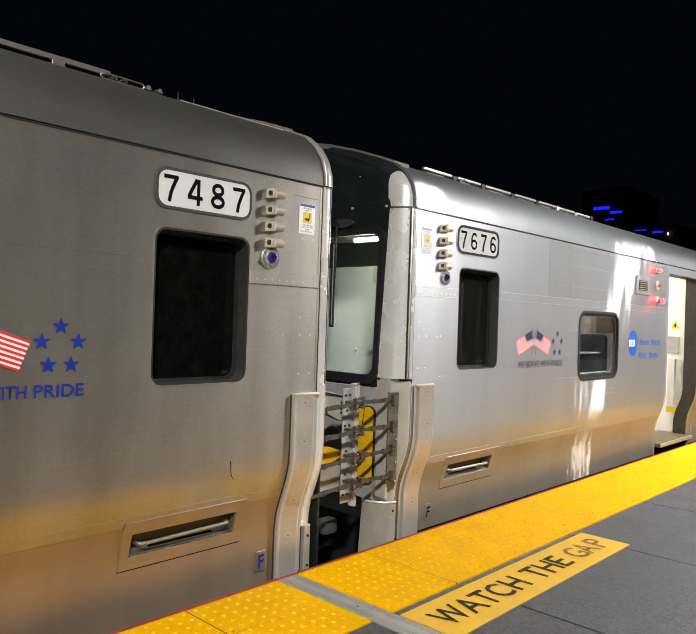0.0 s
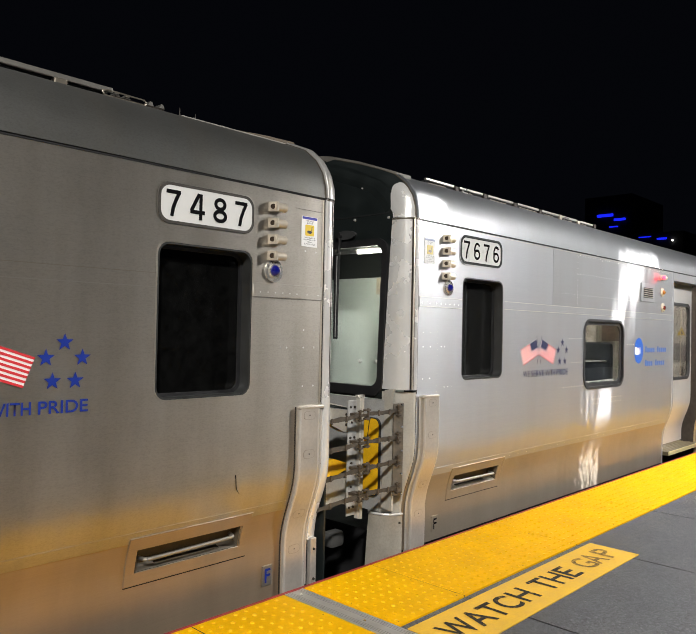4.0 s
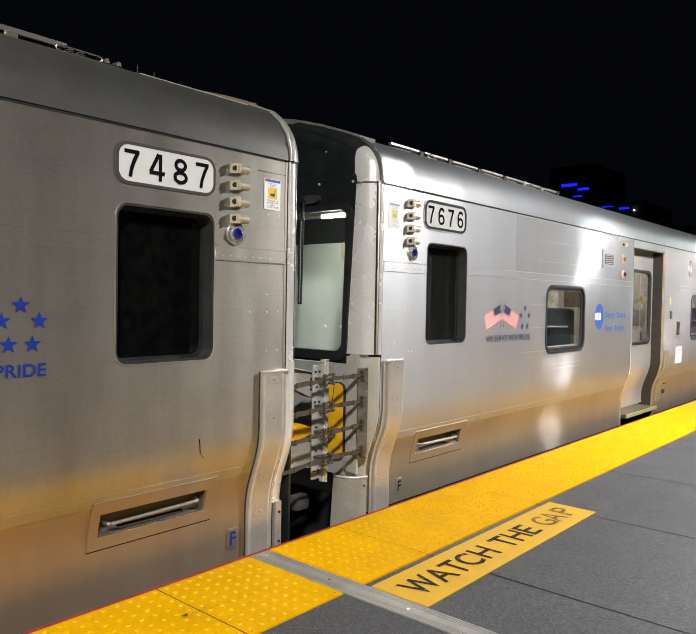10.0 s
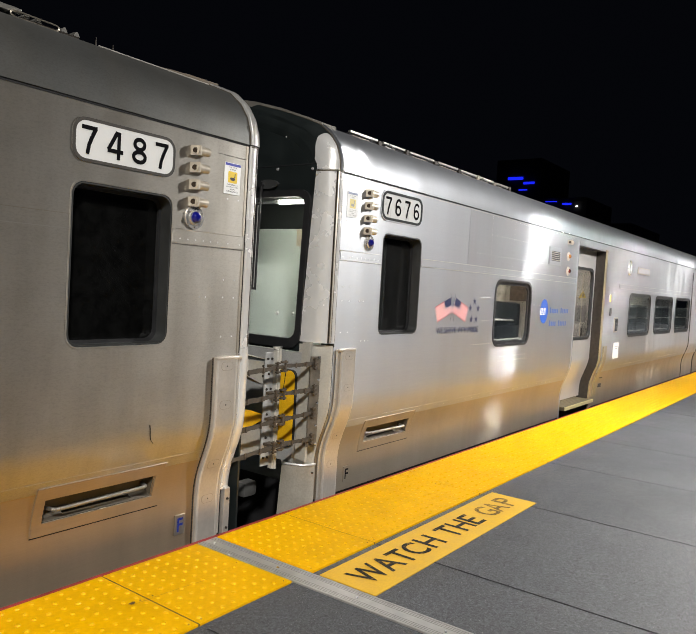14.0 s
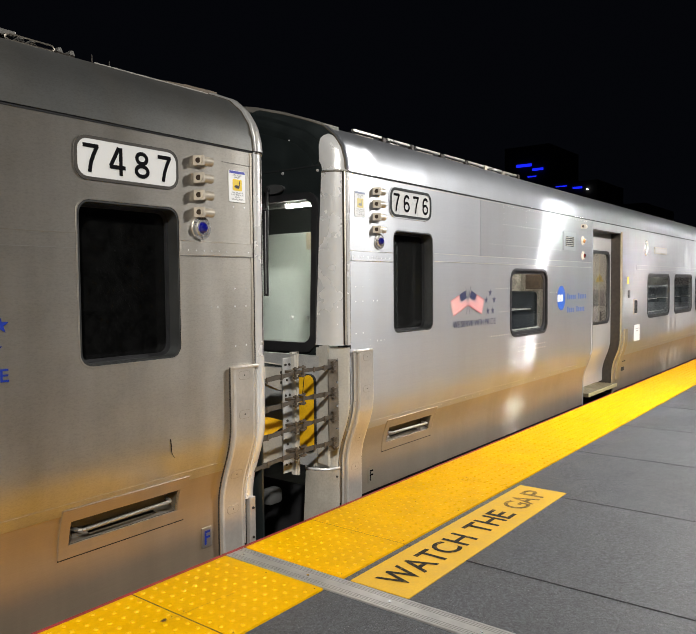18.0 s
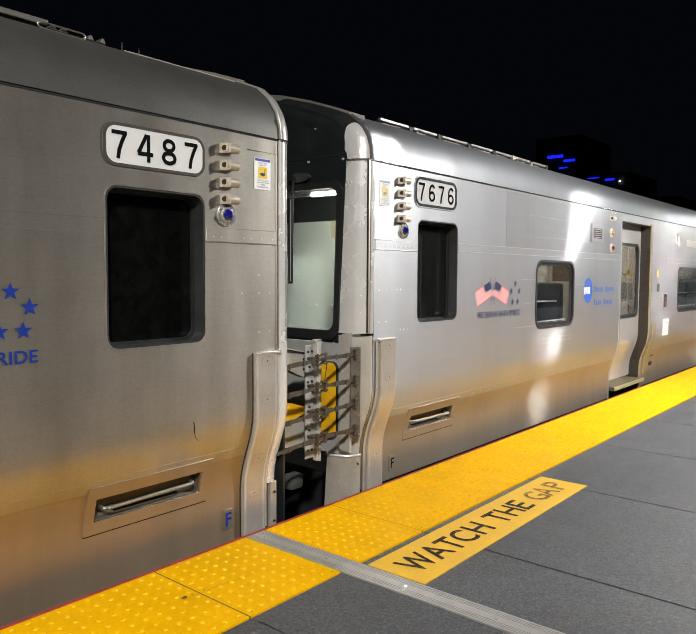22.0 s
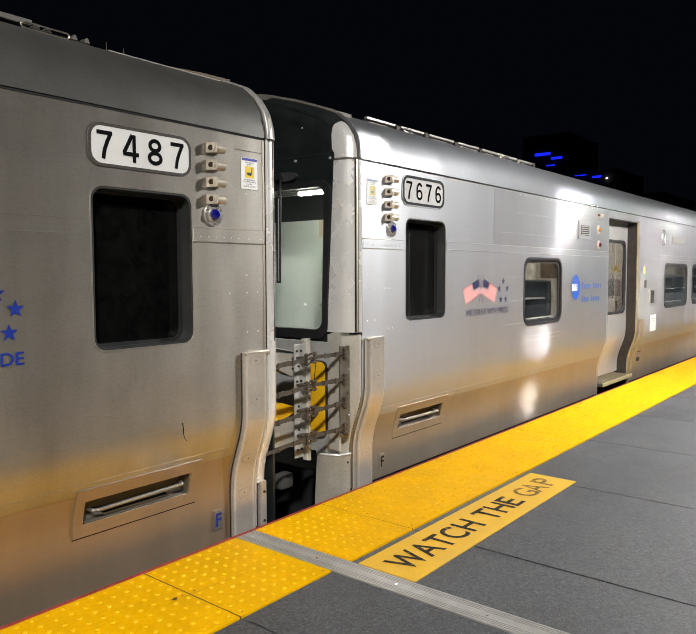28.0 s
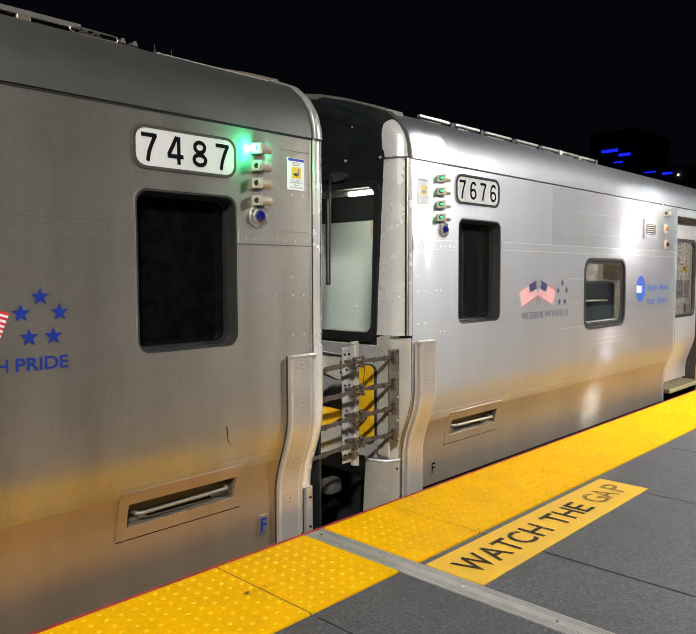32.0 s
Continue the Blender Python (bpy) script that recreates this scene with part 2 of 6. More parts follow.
# pale prints; on the far notice their paleness stands in for glare
PALE_INK = plain("pale_print", (0.34, 0.34, 0.33), 0.5, var=0.1)
GLARE_BLUE = plain("glare_blue_print", (0.30, 0.34, 0.46), 0.5, var=0.1)
GLARE_YELLOW = plain("glare_yellow_print", (0.78, 0.66, 0.26), 0.5, var=0.1)
STICK_YELLOW = plain("sticker_yellow", (0.78, 0.55, 0.03), 0.4, var=0.05)
LAMP_METAL = plain("lamp_housing", (0.56, 0.50, 0.41), 0.38, metal=0.5, var=0.12, scale=30)
BLUE_LENS = plain("blue_lens", (0.004, 0.006, 0.16), 0.08, var=0.05, coat=1.0)
AMBER_LENS = plain("amber_lens", (0.30, 0.11, 0.02), 0.15, var=0.1, coat=1.0)
RED_LENS = plain("red_lens", (0.09, 0.010, 0.008), 0.12, var=0.05, coat=1.0)
WHITE_PANEL = plain("white_interior_panel", (0.78, 0.76, 0.70), 0.4, var=0.05, scale=4)
GREEN_PANEL = plain("pale_green_panel", (0.60, 0.67, 0.61), 0.5, var=0.14, scale=2.5, stain=0.12)
FAR_GLASS = plain("dark_window_glass", (0.02, 0.02, 0.024), 0.06, var=0.1)
SEAT = plain("blue_grey_seat", (0.034, 0.042, 0.052), 0.6, var=0.2, scale=20, bump=0.3)
INTERIOR = plain("interior_grey", (0.30, 0.29, 0.27), 0.5, var=0.1, scale=3)
CHROME = plain("chrome_rail", (0.75, 0.74, 0.72), 0.15, metal=1.0, var=0.05)
CHROME_DISC = plain("satin_disc", (0.72, 0.70, 0.67), 0.26, metal=0.8, var=0.06)
EYE = plain("dark_lens_eye", (0.035, 0.022, 0.013), 0.5, spec=0.2, var=0.3, scale=60)
JAMB = plain("brown_brass_jamb", (0.24, 0.195, 0.12), 0.42, metal=0.4, var=0.25, scale=8)
RIM_BLACK = plain("matt_black_rim", (0.011, 0.0145, 0.0145), 0.6, spec=0.2, var=0.2)
DOOR_STEEL = plain("satin_door_steel", (0.56, 0.55, 0.535), 0.36, metal=0.65, var=0.06, scale=5)
# pale colour stands in for the highlights on the rivet heads
RIVET = plain("rivet_highlit_metal", (0.80, 0.80, 0.79), 0.30, metal=0.3)
BRASS_STEP = plain("worn_brass_step", (0.13, 0.105, 0.06), 0.5, metal=0.3, var=0.3, scale=14)
# channel steel made lighter, so edges carry their highlight in the colour
PAD_EDGE = plain("lightened_edge_steel", (0.62, 0.585, 0.535), 0.33, metal=0.5, var=0.1, scale=12)
PAD = plain("satin_steel_channel", (0.56, 0.515, 0.46), 0.37, metal=0.55, var=0.08, scale=5, stain=0.08)
PAPER = plain("white_sticker_paper", (0.86, 0.86, 0.85), 0.4, var=0.04, scale=8)
HEADER_BLUE = plain("sticker_blue_print", (0.05, 0.06, 0.38), 0.4, var=0.1)
SEAM_BROWN = plain("dirty_brown_seam", (0.10, 0.082, 0.06), 0.5, metal=0.3, var=0.3, scale=20)
# brown recess lining, darkened in colour for the shade inside
SHADED_RECESS = plain("shaded_recess_brown", (0.11, 0.088, 0.058), 0.55, var=0.25, scale=12)
PALE_RAIL = plain("pale_window_rail", (0.30, 0.29, 0.27), 0.4, var=0.06)
HOOD_GREY = plain("dull_grey_hood", (0.17, 0.158, 0.138), 0.6, var=0.2)
HOOD_BROWN = plain("weathered_brown_lip", (0.15, 0.115, 0.08), 0.6, var=0.3, scale=14, stain=0.2)
CAP_GREY = plain("weathered_grey_cap", (0.44, 0.432, 0.415), 0.36, metal=0.5, var=0.12, scale=7, stain=0.1)
BUILDING = plain("dark_building", (0.02, 0.02, 0.024), 0.8, var=0.2, scale=0.3)
GLASS = glass_of("window_glass", (0.78, 0.80, 0.79))
DOOR_GLASS = glass_of("tinted_door_glass", (0.30, 0.29, 0.295))
CAB_GLASS = dusty_glass("dark_cab_glass", (0.10, 0.105, 0.11), 0.006)
CAB_GLASS_FAR = dusty_glass("dusty_cab_glass", (0.12, 0.125, 0.13), 0.014)
BROWN_SCORCH = plain("brown_scorch", (0.07, 0.03, 0.008), 0.7, var=0.3, scale=60)
PLATE_RIM = plain("worn_rubber_rim", (0.042, 0.037, 0.031), 0.55, var=0.25, scale=20)
LED_GREEN = glow("green_lit_lens", (0.02, 1.0, 0.38), 560)
# glow that stands in for green reflected in the far lamp eyes
GLINT_GREEN = glow("green_reflection_glow", (0.02, 1.0, 0.35), 2.5)
LED_RED = glow("red_lit_lens", (1.0, 0.02, 0.04), 11)
CAR_LIGHT = glow("car_ceiling_light", (1.0, 0.95, 0.86), 52.0)
CAB_LIGHT = glow("cab_light", (1.0, 0.97, 0.86), 150.0)
SKY_BLUE = glow("blue_signal_glow", (0.01, 0.02, 1.0), 1.1)
STAR_GLOW = glow("distant_lamp_glow", (1.0, 0.97, 0.9), 6.0)


def asphalt():
    """Dark terrazzo-like coating with pale grit of two sizes, glints painted in, and worn patches."""
    m, nt, b = nodes_of("speckled_platform_surface")
    vec = coords(nt)
    blot, grit = noise_of(nt, vec, 1.7, 6, 0.62), noise_of(nt, vec, 300, 2)
    mid = noise_of(nt, vec, 140, 3, 0.75)
    col = ramp(nt, mid, [(0.36, (0.038, 0.040, 0.044)), (0.64, (0.084, 0.088, 0.096))])
    tone = nt.nodes.new("ShaderNodeMixRGB")
    tone.blend_type = "MULTIPLY"
    tone.inputs[0].default_value = 1.0
    nt.links.new(col, tone.inputs[1])
    nt.links.new(ramp(nt, blot, [(0.3, (0.66,) * 3), (0.7, (1.0,) * 3)]), tone.inputs[2])
    clump = nt.nodes.new("ShaderNodeMixRGB")
    clump.blend_type = "MULTIPLY"
    clump.inputs[0].default_value = 1.0
    nt.links.new(tone.outputs[0], clump.inputs[1])
    nt.links.new(ramp(nt, noise_of(nt, vec, 62, 5, 0.7), [(0.36, (0.58,) * 3), (0.64, (1.5,) * 3)]), clump.inputs[2])
    last = clump.outputs[0]
    for scale, lo, hi in ((75, 0.82, 1.18), (170, 0.72, 1.28)):
        cell = nt.nodes.new("ShaderNodeTexVoronoi")
        cell.inputs["Scale"].default_value = scale
        nt.links.new(vec, cell.inputs["Vector"])
        each = nt.nodes.new("ShaderNodeMixRGB")
        each.blend_type = "MULTIPLY"
        each.inputs[0].default_value = 1.0
        nt.links.new(last, each.inputs[1])
        nt.links.new(ramp(nt, cell.outputs["Color"], [(0.15, (lo,) * 3), (0.85, (hi,) * 3)]), each.inputs[2])
        last = each.outputs[0]
    # pale dots: grit, with its glints put in as lighter colour
    for scale, edge, pale in ((48, 0.11, 0.36), (95, 0.16, 0.24)):
        v = nt.nodes.new("ShaderNodeTexVoronoi")
        v.inputs["Scale"].default_value = scale
        nt.links.new(vec, v.inputs["Vector"])
        mix = nt.nodes.new("ShaderNodeMixRGB")
        nt.links.new(ramp(nt, v.outputs["Distance"], [(edge * 0.6, (0.85,) * 3), (edge, (0, 0, 0))]), mix.inputs[0])
        nt.links.new(last, mix.inputs[1])
        mix.inputs[2].default_value = (pale, pale, pale, 1)
        last = mix.outputs[0]
    nt.links.new(last, b.inputs["Base Color"])
    nt.links.new(ramp(nt, blot, [(0.35, (0.42,) * 3), (0.7, (0.60,) * 3)]), b.inputs["Roughness"])
    bn = add(nt, "ShaderNodeBump", Strength=0.8, Distance=0.003)
    nt.links.new(grit, bn.inputs["Height"])
    nt.links.new(bn.outputs[0], b.inputs["Normal"])
    return m


ASPHALT = asphalt()

# ---- mesh helpers ----


def mesh_of(name, bm, material, smooth=False):
    me = bpy.data.meshes.new(name)
    bmesh.ops.recalc_face_normals(bm, faces=bm.faces)
    if name in ("side_wall", "lower_skirt"):
        for fc in bm.faces:
            if fc.normal.y > 0:
                fc.normal_flip()
    if smooth:
        for fc in bm.faces:
            fc.smooth = smooth is True or fc.calc_center_median().z < smooth
        for e in bm.edges:
            if len(e.link_faces) == 2 and e.calc_face_angle(0) > 0.6:
                e.smooth = False
    bm.to_mesh(me)
    bm.free()
    me.materials.append(material)
    return me


def part(name, bm, material, parent, label="", smooth=False):
    ob = new(name, mesh_of(name, bm, material, smooth))
    ob.parent = parent
    if label:
        ob["label"] = label
    return ob


def box(bm, x0, x1, y0, y1, z0, z1, bev=0.0):
    vs = [bm.verts.new((x, y, z)) for x in (x0, x1) for y in (y0, y1) for z in (z0, z1)]
    fs = [bm.faces.new([vs[i] for i in q]) for q in ((0, 1, 3, 2), (4, 6, 7, 5), (0, 4, 5, 1), (2, 3, 7, 6), (0, 2, 6, 4), (1, 5, 7, 3))]
    if bev:
        es = list({e for fc in fs for e in fc.edges})
        bmesh.ops.bevel(bm, geom=es, offset=bev, segments=2, affect="EDGES", profile=0.5)
    return bm


def boxes(*rows, bev=0.0):
    bm = bmesh.new()
    for r in rows:
        box(bm, *r, bev=bev)
    return bm


def tube(bm, p0, p1, r0, r1=None, seg=14, caps=True):
    r1 = r0 if r1 is None else r1
    p0, p1 = Vector(p0), Vector(p1)
    q = (p1 - p0).to_track_quat("Z", "Y")
    rings = []
    for p, r in ((p0, r0), (p1, r1)):
        rings.append([bm.verts.new(p + q @ Vector((r * math.cos(a), r * math.sin(a), 0))) for a in (2 * math.pi * i / seg for i in range(seg))])
    for i in range(seg):
        bm.faces.new((rings[0][i], rings[0][(i + 1) % seg], rings[1][(i + 1) % seg], rings[1][i]))
    if caps:
        bm.faces.new(rings[0][::-1])
        bm.faces.new(rings[1])
    return bm


def rounded(u0, u1, z0, z1, r, n=6):
    pts = []
    for cx, cz, a0 in ((u1 - r, z1 - r, 0), (u0 + r, z1 - r, 90), (u0 + r, z0 + r, 180), (u1 - r, z0 + r, 270)):
        for i in range(n + 1):
            a = radians(a0 + 90 * i / n)
            pts.append((cx + r * math.cos(a), cz + r * math.sin(a)))
    return pts


def slab(bm, pts, place, d0, d1):
    """A plate with the outline pts, from depth d0 to d1; place(a, b, depth) gives the point."""
    lo = [bm.verts.new(place(a, b, d0)) for a, b in pts]
    hi = [bm.verts.new(place(a, b, d1)) for a, b in pts]
    bm.faces.new(lo)
    bm.faces.new(hi[::-1])
    k = len(pts)
    for i in range(k):
        bm.faces.new((lo[i], hi[i], hi[(i + 1) % k], lo[(i + 1) % k]))
    return bm


def ring(bm, outer, inner, place, d0, d1):
    """A frame between two outlines of as many points each."""
    k = len(outer)
    v = [[bm.verts.new(place(a, b, d)) for a, b in pts] for pts, d in ((outer, d0), (inner, d0), (inner, d1), (outer, d1))]
    for i in range(k):
        j = (i + 1) % k
        for a in range(4):
            b = (a + 1) % 4
            bm.faces.new((v[a][i], v[a][j], v[b][j], v[b][i]))
    return bm


def text_mesh(body, width, height, heavy=0.0):
    """Letters as a flat bmesh in x and z, from (0, 0) to (width, height)."""
    cu = bpy.data.curves.new("letters", "FONT")
    cu.body, cu.offset, cu.resolution_u = body, heavy, 4
    ob = new("letters", cu)
    dg = bpy.context.evaluated_depsgraph_get()
    me = bpy.data.meshes.new_from_object(ob.evaluated_get(dg))
    bpy.data.objects.remove(ob)
    xs, ys = [v.co.x for v in me.vertices], [v.co.y for v in me.vertices]
    x0, y0, sx, sy = min(xs), min(ys), width / (max(xs) - min(xs)), height / (max(ys) - min(ys))
    bm = bmesh.new()
    bm.from_mesh(me)
    bpy.data.meshes.remove(me)
    for v in bm.verts:
        v.co = Vector(((v.co.x - x0) * sx, 0, (v.co.y - y0) * sy))
    return bm


def moved(bm, m):
    bmesh.ops.transform(bm, matrix=m, verts=bm.verts)
    return bm


# ---- platform ----
EDGE, INNER, SOUTH = 0.0, -0.61, -9.0
WEST, EAST = -14.0, 45.0
platform = new("platform")
tagged(platform, "dark speckled station platform slab with recessed joints", "platform", kind="structure")
JOINTS = [WEST, -9.05, -7.85, -6.65, -5.45, -4.25, -3.05, -1.85, -0.653, -0.127, 0.0, 0.505] + [0.505 + 1.206 * i for i in range(1, 36)] + [EAST]
part("slab", boxes((WEST, EAST, SOUTH, -0.02, -0.55, -0.022)), DARK, platform)
part("edge_beam", boxes((WEST, EAST, -0.03, 0.004, -0.30, -0.006)), DARK, platform)
part("edge_strip", boxes((WEST, EAST, 0.0, 0.024, -0.05, 0.001)), RED_EDGE, platform, "red painted platform edge strip, blotched dark for shade")
rnd = random.Random(4)
for a, b in zip(JOINTS[:-1], JOINTS[1:]):
    if (a, b) == (-0.127, 0.0):
        continue
    bm = boxes((a + 0.0022, b - 0.0022, SOUTH, INNER - 0.006, -0.03, -0.002 + rnd.uniform(-0.0006, 0.0006)))
    part("surface_panel", bm, ASPHALT, platform)

for x in JOINTS[1:-1]:
    if -7 < x < 16 and x not in (-0.127, 0.0):
        # ragged dark filler
        bm = bmesh.new()
        y, row = SOUTH + 0.01, None
        while y < INNER - 0.01:
            w0, w1 = rnd.uniform(0.0012, 0.0055), rnd.uniform(0.0012, 0.0055)
            pair = [bm.verts.new((x - w0, y, 0.0004)), bm.verts.new((x + w1, y, 0.0004))]
            if row:
                bm.faces.new((row[0], row[1], pair[1], pair[0]))
            row = pair
            y += rnd.uniform(0.012, 0.035) if y > -4 else 0.2
        part("joint_filler", bm, DARK, platform, "ragged dark joint filler")

expansion_joint = new("expansion_joint")
tagged(expansion_joint, "ribbed aluminium expansion joint cover across the platform", "joint cover", kind="structure")
bm = boxes((-0.124, -0.003, SOUTH, -0.001, -0.02, 0.003), bev=0.0015)
for gx in (-0.118, -0.010):
    box(bm, gx - 0.003, gx + 0.003, SOUTH, -0.001, 0.0028, 0.0042)
joint_cover = part("cover", bm, ALU, expansion_joint)
for gx in (-0.1095, -0.0985, -0.0875, -0.0405, -0.0295, -0.0185):
    part("groove", boxes((gx - 0.0013, gx + 0.0013, SOUTH, -0.001, 0.0028, 0.0034)), SEAM_GREY, joint_cover)
for sy in (-0.06, -0.47, -0.908, -1.323, -1.75, -2.2):
    part("screw", tube(bmesh.new(), (-0.066, sy, 0.002), (-0.066, sy, 0.0048), 0.008, 0.007, 10), CHROME, expansion_joint)

tactile_paving = new("tactile_paving")
tagged(tactile_paving, "yellow tactile warning tiles along the platform edge", "tactile paving", kind="structure")


def dome_cloud(a, b):
    verts, faces = [], []
    y = -0.033
    while y > INNER + 0.02:
        x = a + 0.03
        while x < b - 0.02:
            n = 8
            k = len(verts)
            for r, h in ((0.0105, 0.0035), (0.0089, 0.0070), (0.0068, 0.0085), (0.0036, 0.0089)):
                verts += [(x + r * math.cos(2 * math.pi * i / n), y + r * math.sin(2 * math.pi * i / n), h) for i in range(n)]
            for lv in (0, 1, 2):
                faces += [(k + lv * n + i, k + lv * n + (i + 1) % n, k + lv * n + n + (i + 1) % n, k + lv * n + n + i) for i in range(n)]
            faces.append(tuple(k + 3 * n + i for i in range(n)))
            x += 0.06
        y -= 0.06
    return verts, faces


for a, b in zip(JOINTS[:-1], JOINTS[1:]):
    if (a, b) == (-0.127, 0.0):
        continue
    lift = rnd.uniform(-0.0008, 0.0008)
    tile = part("tile", boxes((a + 0.004, b - 0.004, INNER, EDGE - 0.003, -0.02, 0.004 + lift), bev=0.001), YELLOW_TILE, tactile_paving)
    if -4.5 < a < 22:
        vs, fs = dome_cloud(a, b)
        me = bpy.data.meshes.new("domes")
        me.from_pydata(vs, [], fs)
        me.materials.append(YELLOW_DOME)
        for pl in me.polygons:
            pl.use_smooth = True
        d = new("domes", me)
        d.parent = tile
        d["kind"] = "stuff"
for x in JOINTS[1:]:
    if -6 < x < 30 and x not in (-0.127, 0.0):
        part("joint", boxes((x - 0.0045, x + 0.0045, INNER + 0.002, EDGE - 0.004, -0.015, 0.0018)), DARK, tactile_paving)
bm = bmesh.new()
for i in range(11):
    a = 2 * math.pi * i / 11
    bm.verts.new((-0.725 + 0.012 * math.cos(a) * (1 + 0.5 * (i % 2)), -0.307 + 0.007 * math.sin(a) * (1 + 0.3 * (i % 3)), 0.0098))
bm.faces.new(bm.verts)
part("burn_mark", bm, BROWN_SCORCH, tactile_paving, "small brown scorch mark on the yellow tile")
bm = bmesh.new()
trail = [(-0.725, -0.313), (-0.647, -0.317), (-0.572, -0.322), (-0.47, -0.333), (-0.376, -0.343)]
for (xa, ya), (xb, yb) in zip(trail[:-1], trail[1:]):
    bm.faces.new([bm.verts.new(p) for p in ((xa, ya - 0.0011, 0.0058), (xb, yb - 0.0011, 0.0058), (xb, yb + 0.0011, 0.0058), (xa, ya + 0.0011, 0.0058))])
part("scrape", bm, plain("scrape_brown", (0.30, 0.14, 0.008), 0.6), tactile_paving, "thin brown scratch across the yellow tiles")
for a, b in zip(JOINTS[:-1], JOINTS[1:]):
    if -3.5 < a < 8 and (a, b) != (-0.127, 0.0):
        for x in ((a + 0.03, b - 0.03) if b - a < 0.6 else (a + 0.03, (a + b) / 2, b - 0.03)):
            for y in (-0.30, -0.585):
                part("fixing_screw", tube(bmesh.new(), (x, y, 0.003), (x, y, 0.0056), 0.0035, 0.003, 8), GREASY, tactile_paving)

gap_sign = new("platform_sign")
tagged(gap_sign, "yellow floor sign lettered in black, flat on the platform", "floor sign")
part("sheet", boxes((0.008, 1.80, -0.954, -0.654, -0.003, 0.0022)), SIGN_YELLOW, gap_sign)
for ch, x0, x1 in (("W", 0.082, 0.262), ("A", 0.262, 0.392), ("T", 0.398, 0.510), ("C", 0.518, 0.638), ("H", 0.662, 0.784), ("T", 0.872, 0.990), ("H", 1.006, 1.128), ("E", 1.146, 1.250), ("G", 1.335, 1.462), ("A", 1.458, 1.580), ("P", 1.612, 1.722)):
    bm = moved(text_mesh(ch, x1 - x0, 0.148, 0.013), pose(x0, -0.877, 0.0042, -90))
    part("letter", bm, SIGN_RUBBED if x0 > 1.3 else SIGN_BLACK, gap_sign, "letter rubbed pale" if x0 > 1.3 else "worn black capital letter")

# ---- railway bed ----
track_bed = new("track_bed", mesh_of("track_bed", boxes((WEST, 140, -0.4, 60, -1.9, -1.62)), DARK))
tagged(track_bed, "dark ballast track bed below the train", "track bed", kind="structure")
for ry in (0.98, 2.42):
    r = new("rail", mesh_of("rail", boxes((WEST, 120, ry - 0.035, ry + 0.035, -1.62, -1.46), (WEST, 120, ry - 0.07, ry + 0.07, -1.62, -1.60)), GREASY))
    tagged(r, "steel running rail on the track bed", "rail", "track rails")

# ---- train ----
MID = 0.62


def wall_y(z):
    """How far back the side wall stands at a height: upright, then a soft S inwards."""
    q = min(1.0, max(0.0, (0.62 - z) / 0.5))
    return 0.12 + 0.10 * q * q * q * (10 - 15 * q + 6 * q * q)


SIDE_Z = [-0.9, -0.5, -0.084, 0.06, 0.12, 0.15, 0.18, 0.212, 0.245, 0.28, 0.318, 0.35, 0.38, 0.41, 0.44, 0.47, 0.50, 0.53, 0.56, 0.59, 0.62]
ROOF = [(0.112, 1.985), (0.118, 2.05), (0.142, 2.125), (0.195, 2.20), (0.28, 2.268), (0.42, 2.322), (0.60, 2.382), (0.85, 2.452), (1.15, 2.512), (1.45, 2.545), (1.70, 2.556)]
GUTTER = 1.975
LENGTH = 25.3


def build_car(sx):
    car = new("train_car", None)
    car.location = (MID, 0, 0)

    def W(u, z, d):
        return (sx * u, wall_y(z) + d, z)

    return car, W


def side_wall(bm, skirt, W, columns, slot, z_top=GUTTER):
    """columns: (u0, u1, hole) with hole None, 'door' or (h0, h1, hz0, hz1, r, cell z0, cell z1); slot: the grab recess."""
    def quad(u0, u1, za, zb, low=False):
        (skirt if low else bm).faces.new([(skirt if low else bm).verts.new(W(u, z, 0)) for u, z in ((u0, za), (u1, za), (u1, zb), (u0, zb))])
    door = next(c for c in columns if c[2] == "door")
    for u0, u1 in ((columns[0][0], slot[0]), slot, (slot[1], door[0]), (door[1], columns[-1][1])):
        for za, zb in zip(SIDE_Z[:-1], SIDE_Z[1:]):
            if (u0, u1) == tuple(slot) and za >= 0.21 and zb <= 0.32 or zb < 0.0 and W(1, 0, 0)[0] > 0:
                continue
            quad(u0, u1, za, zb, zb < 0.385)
    for u0, u1, hole in columns:
        if hole == "door":
            quad(u0, u1, 1.89, z_top)
            continue
        if hole is None:
            quad(u0, u1, 0.62, z_top)
            continue
        h0, h1, hz0, hz1, r, c0, c1 = hole
        quad(u0, u1, 0.62, c0)
        quad(u0, u1, c1, z_top)
        n = 6
        pts = rounded(h0, h1, hz0, hz1, r, n)
        corners = [(u1, c1), (u0, c1), (u0, c0), (u1, c0)]
        um, zm = (h0 + h1) / 2, (hz0 + hz1) / 2
        mids = [((u1, zm), (h1, zm)), ((um, c1), (um, hz1)), ((u0, zm), (h0, zm)), ((um, c0), (um, hz0))]
        for k in range(4):
            arc = pts[k * (n + 1):(k + 1) * (n + 1)]
            a, b = mids[k], mids[(k + 1) % 4]
            poly = [a[1], a[0], corners[k], b[0], b[1]] + arc[::-1]
            bm.faces.new([bm.verts.new(W(u, z, 0)) for u, z in poly])
    for mesh in (bm, skirt):
        bmesh.ops.remove_doubles(mesh, verts=mesh.verts, dist=0.0004)


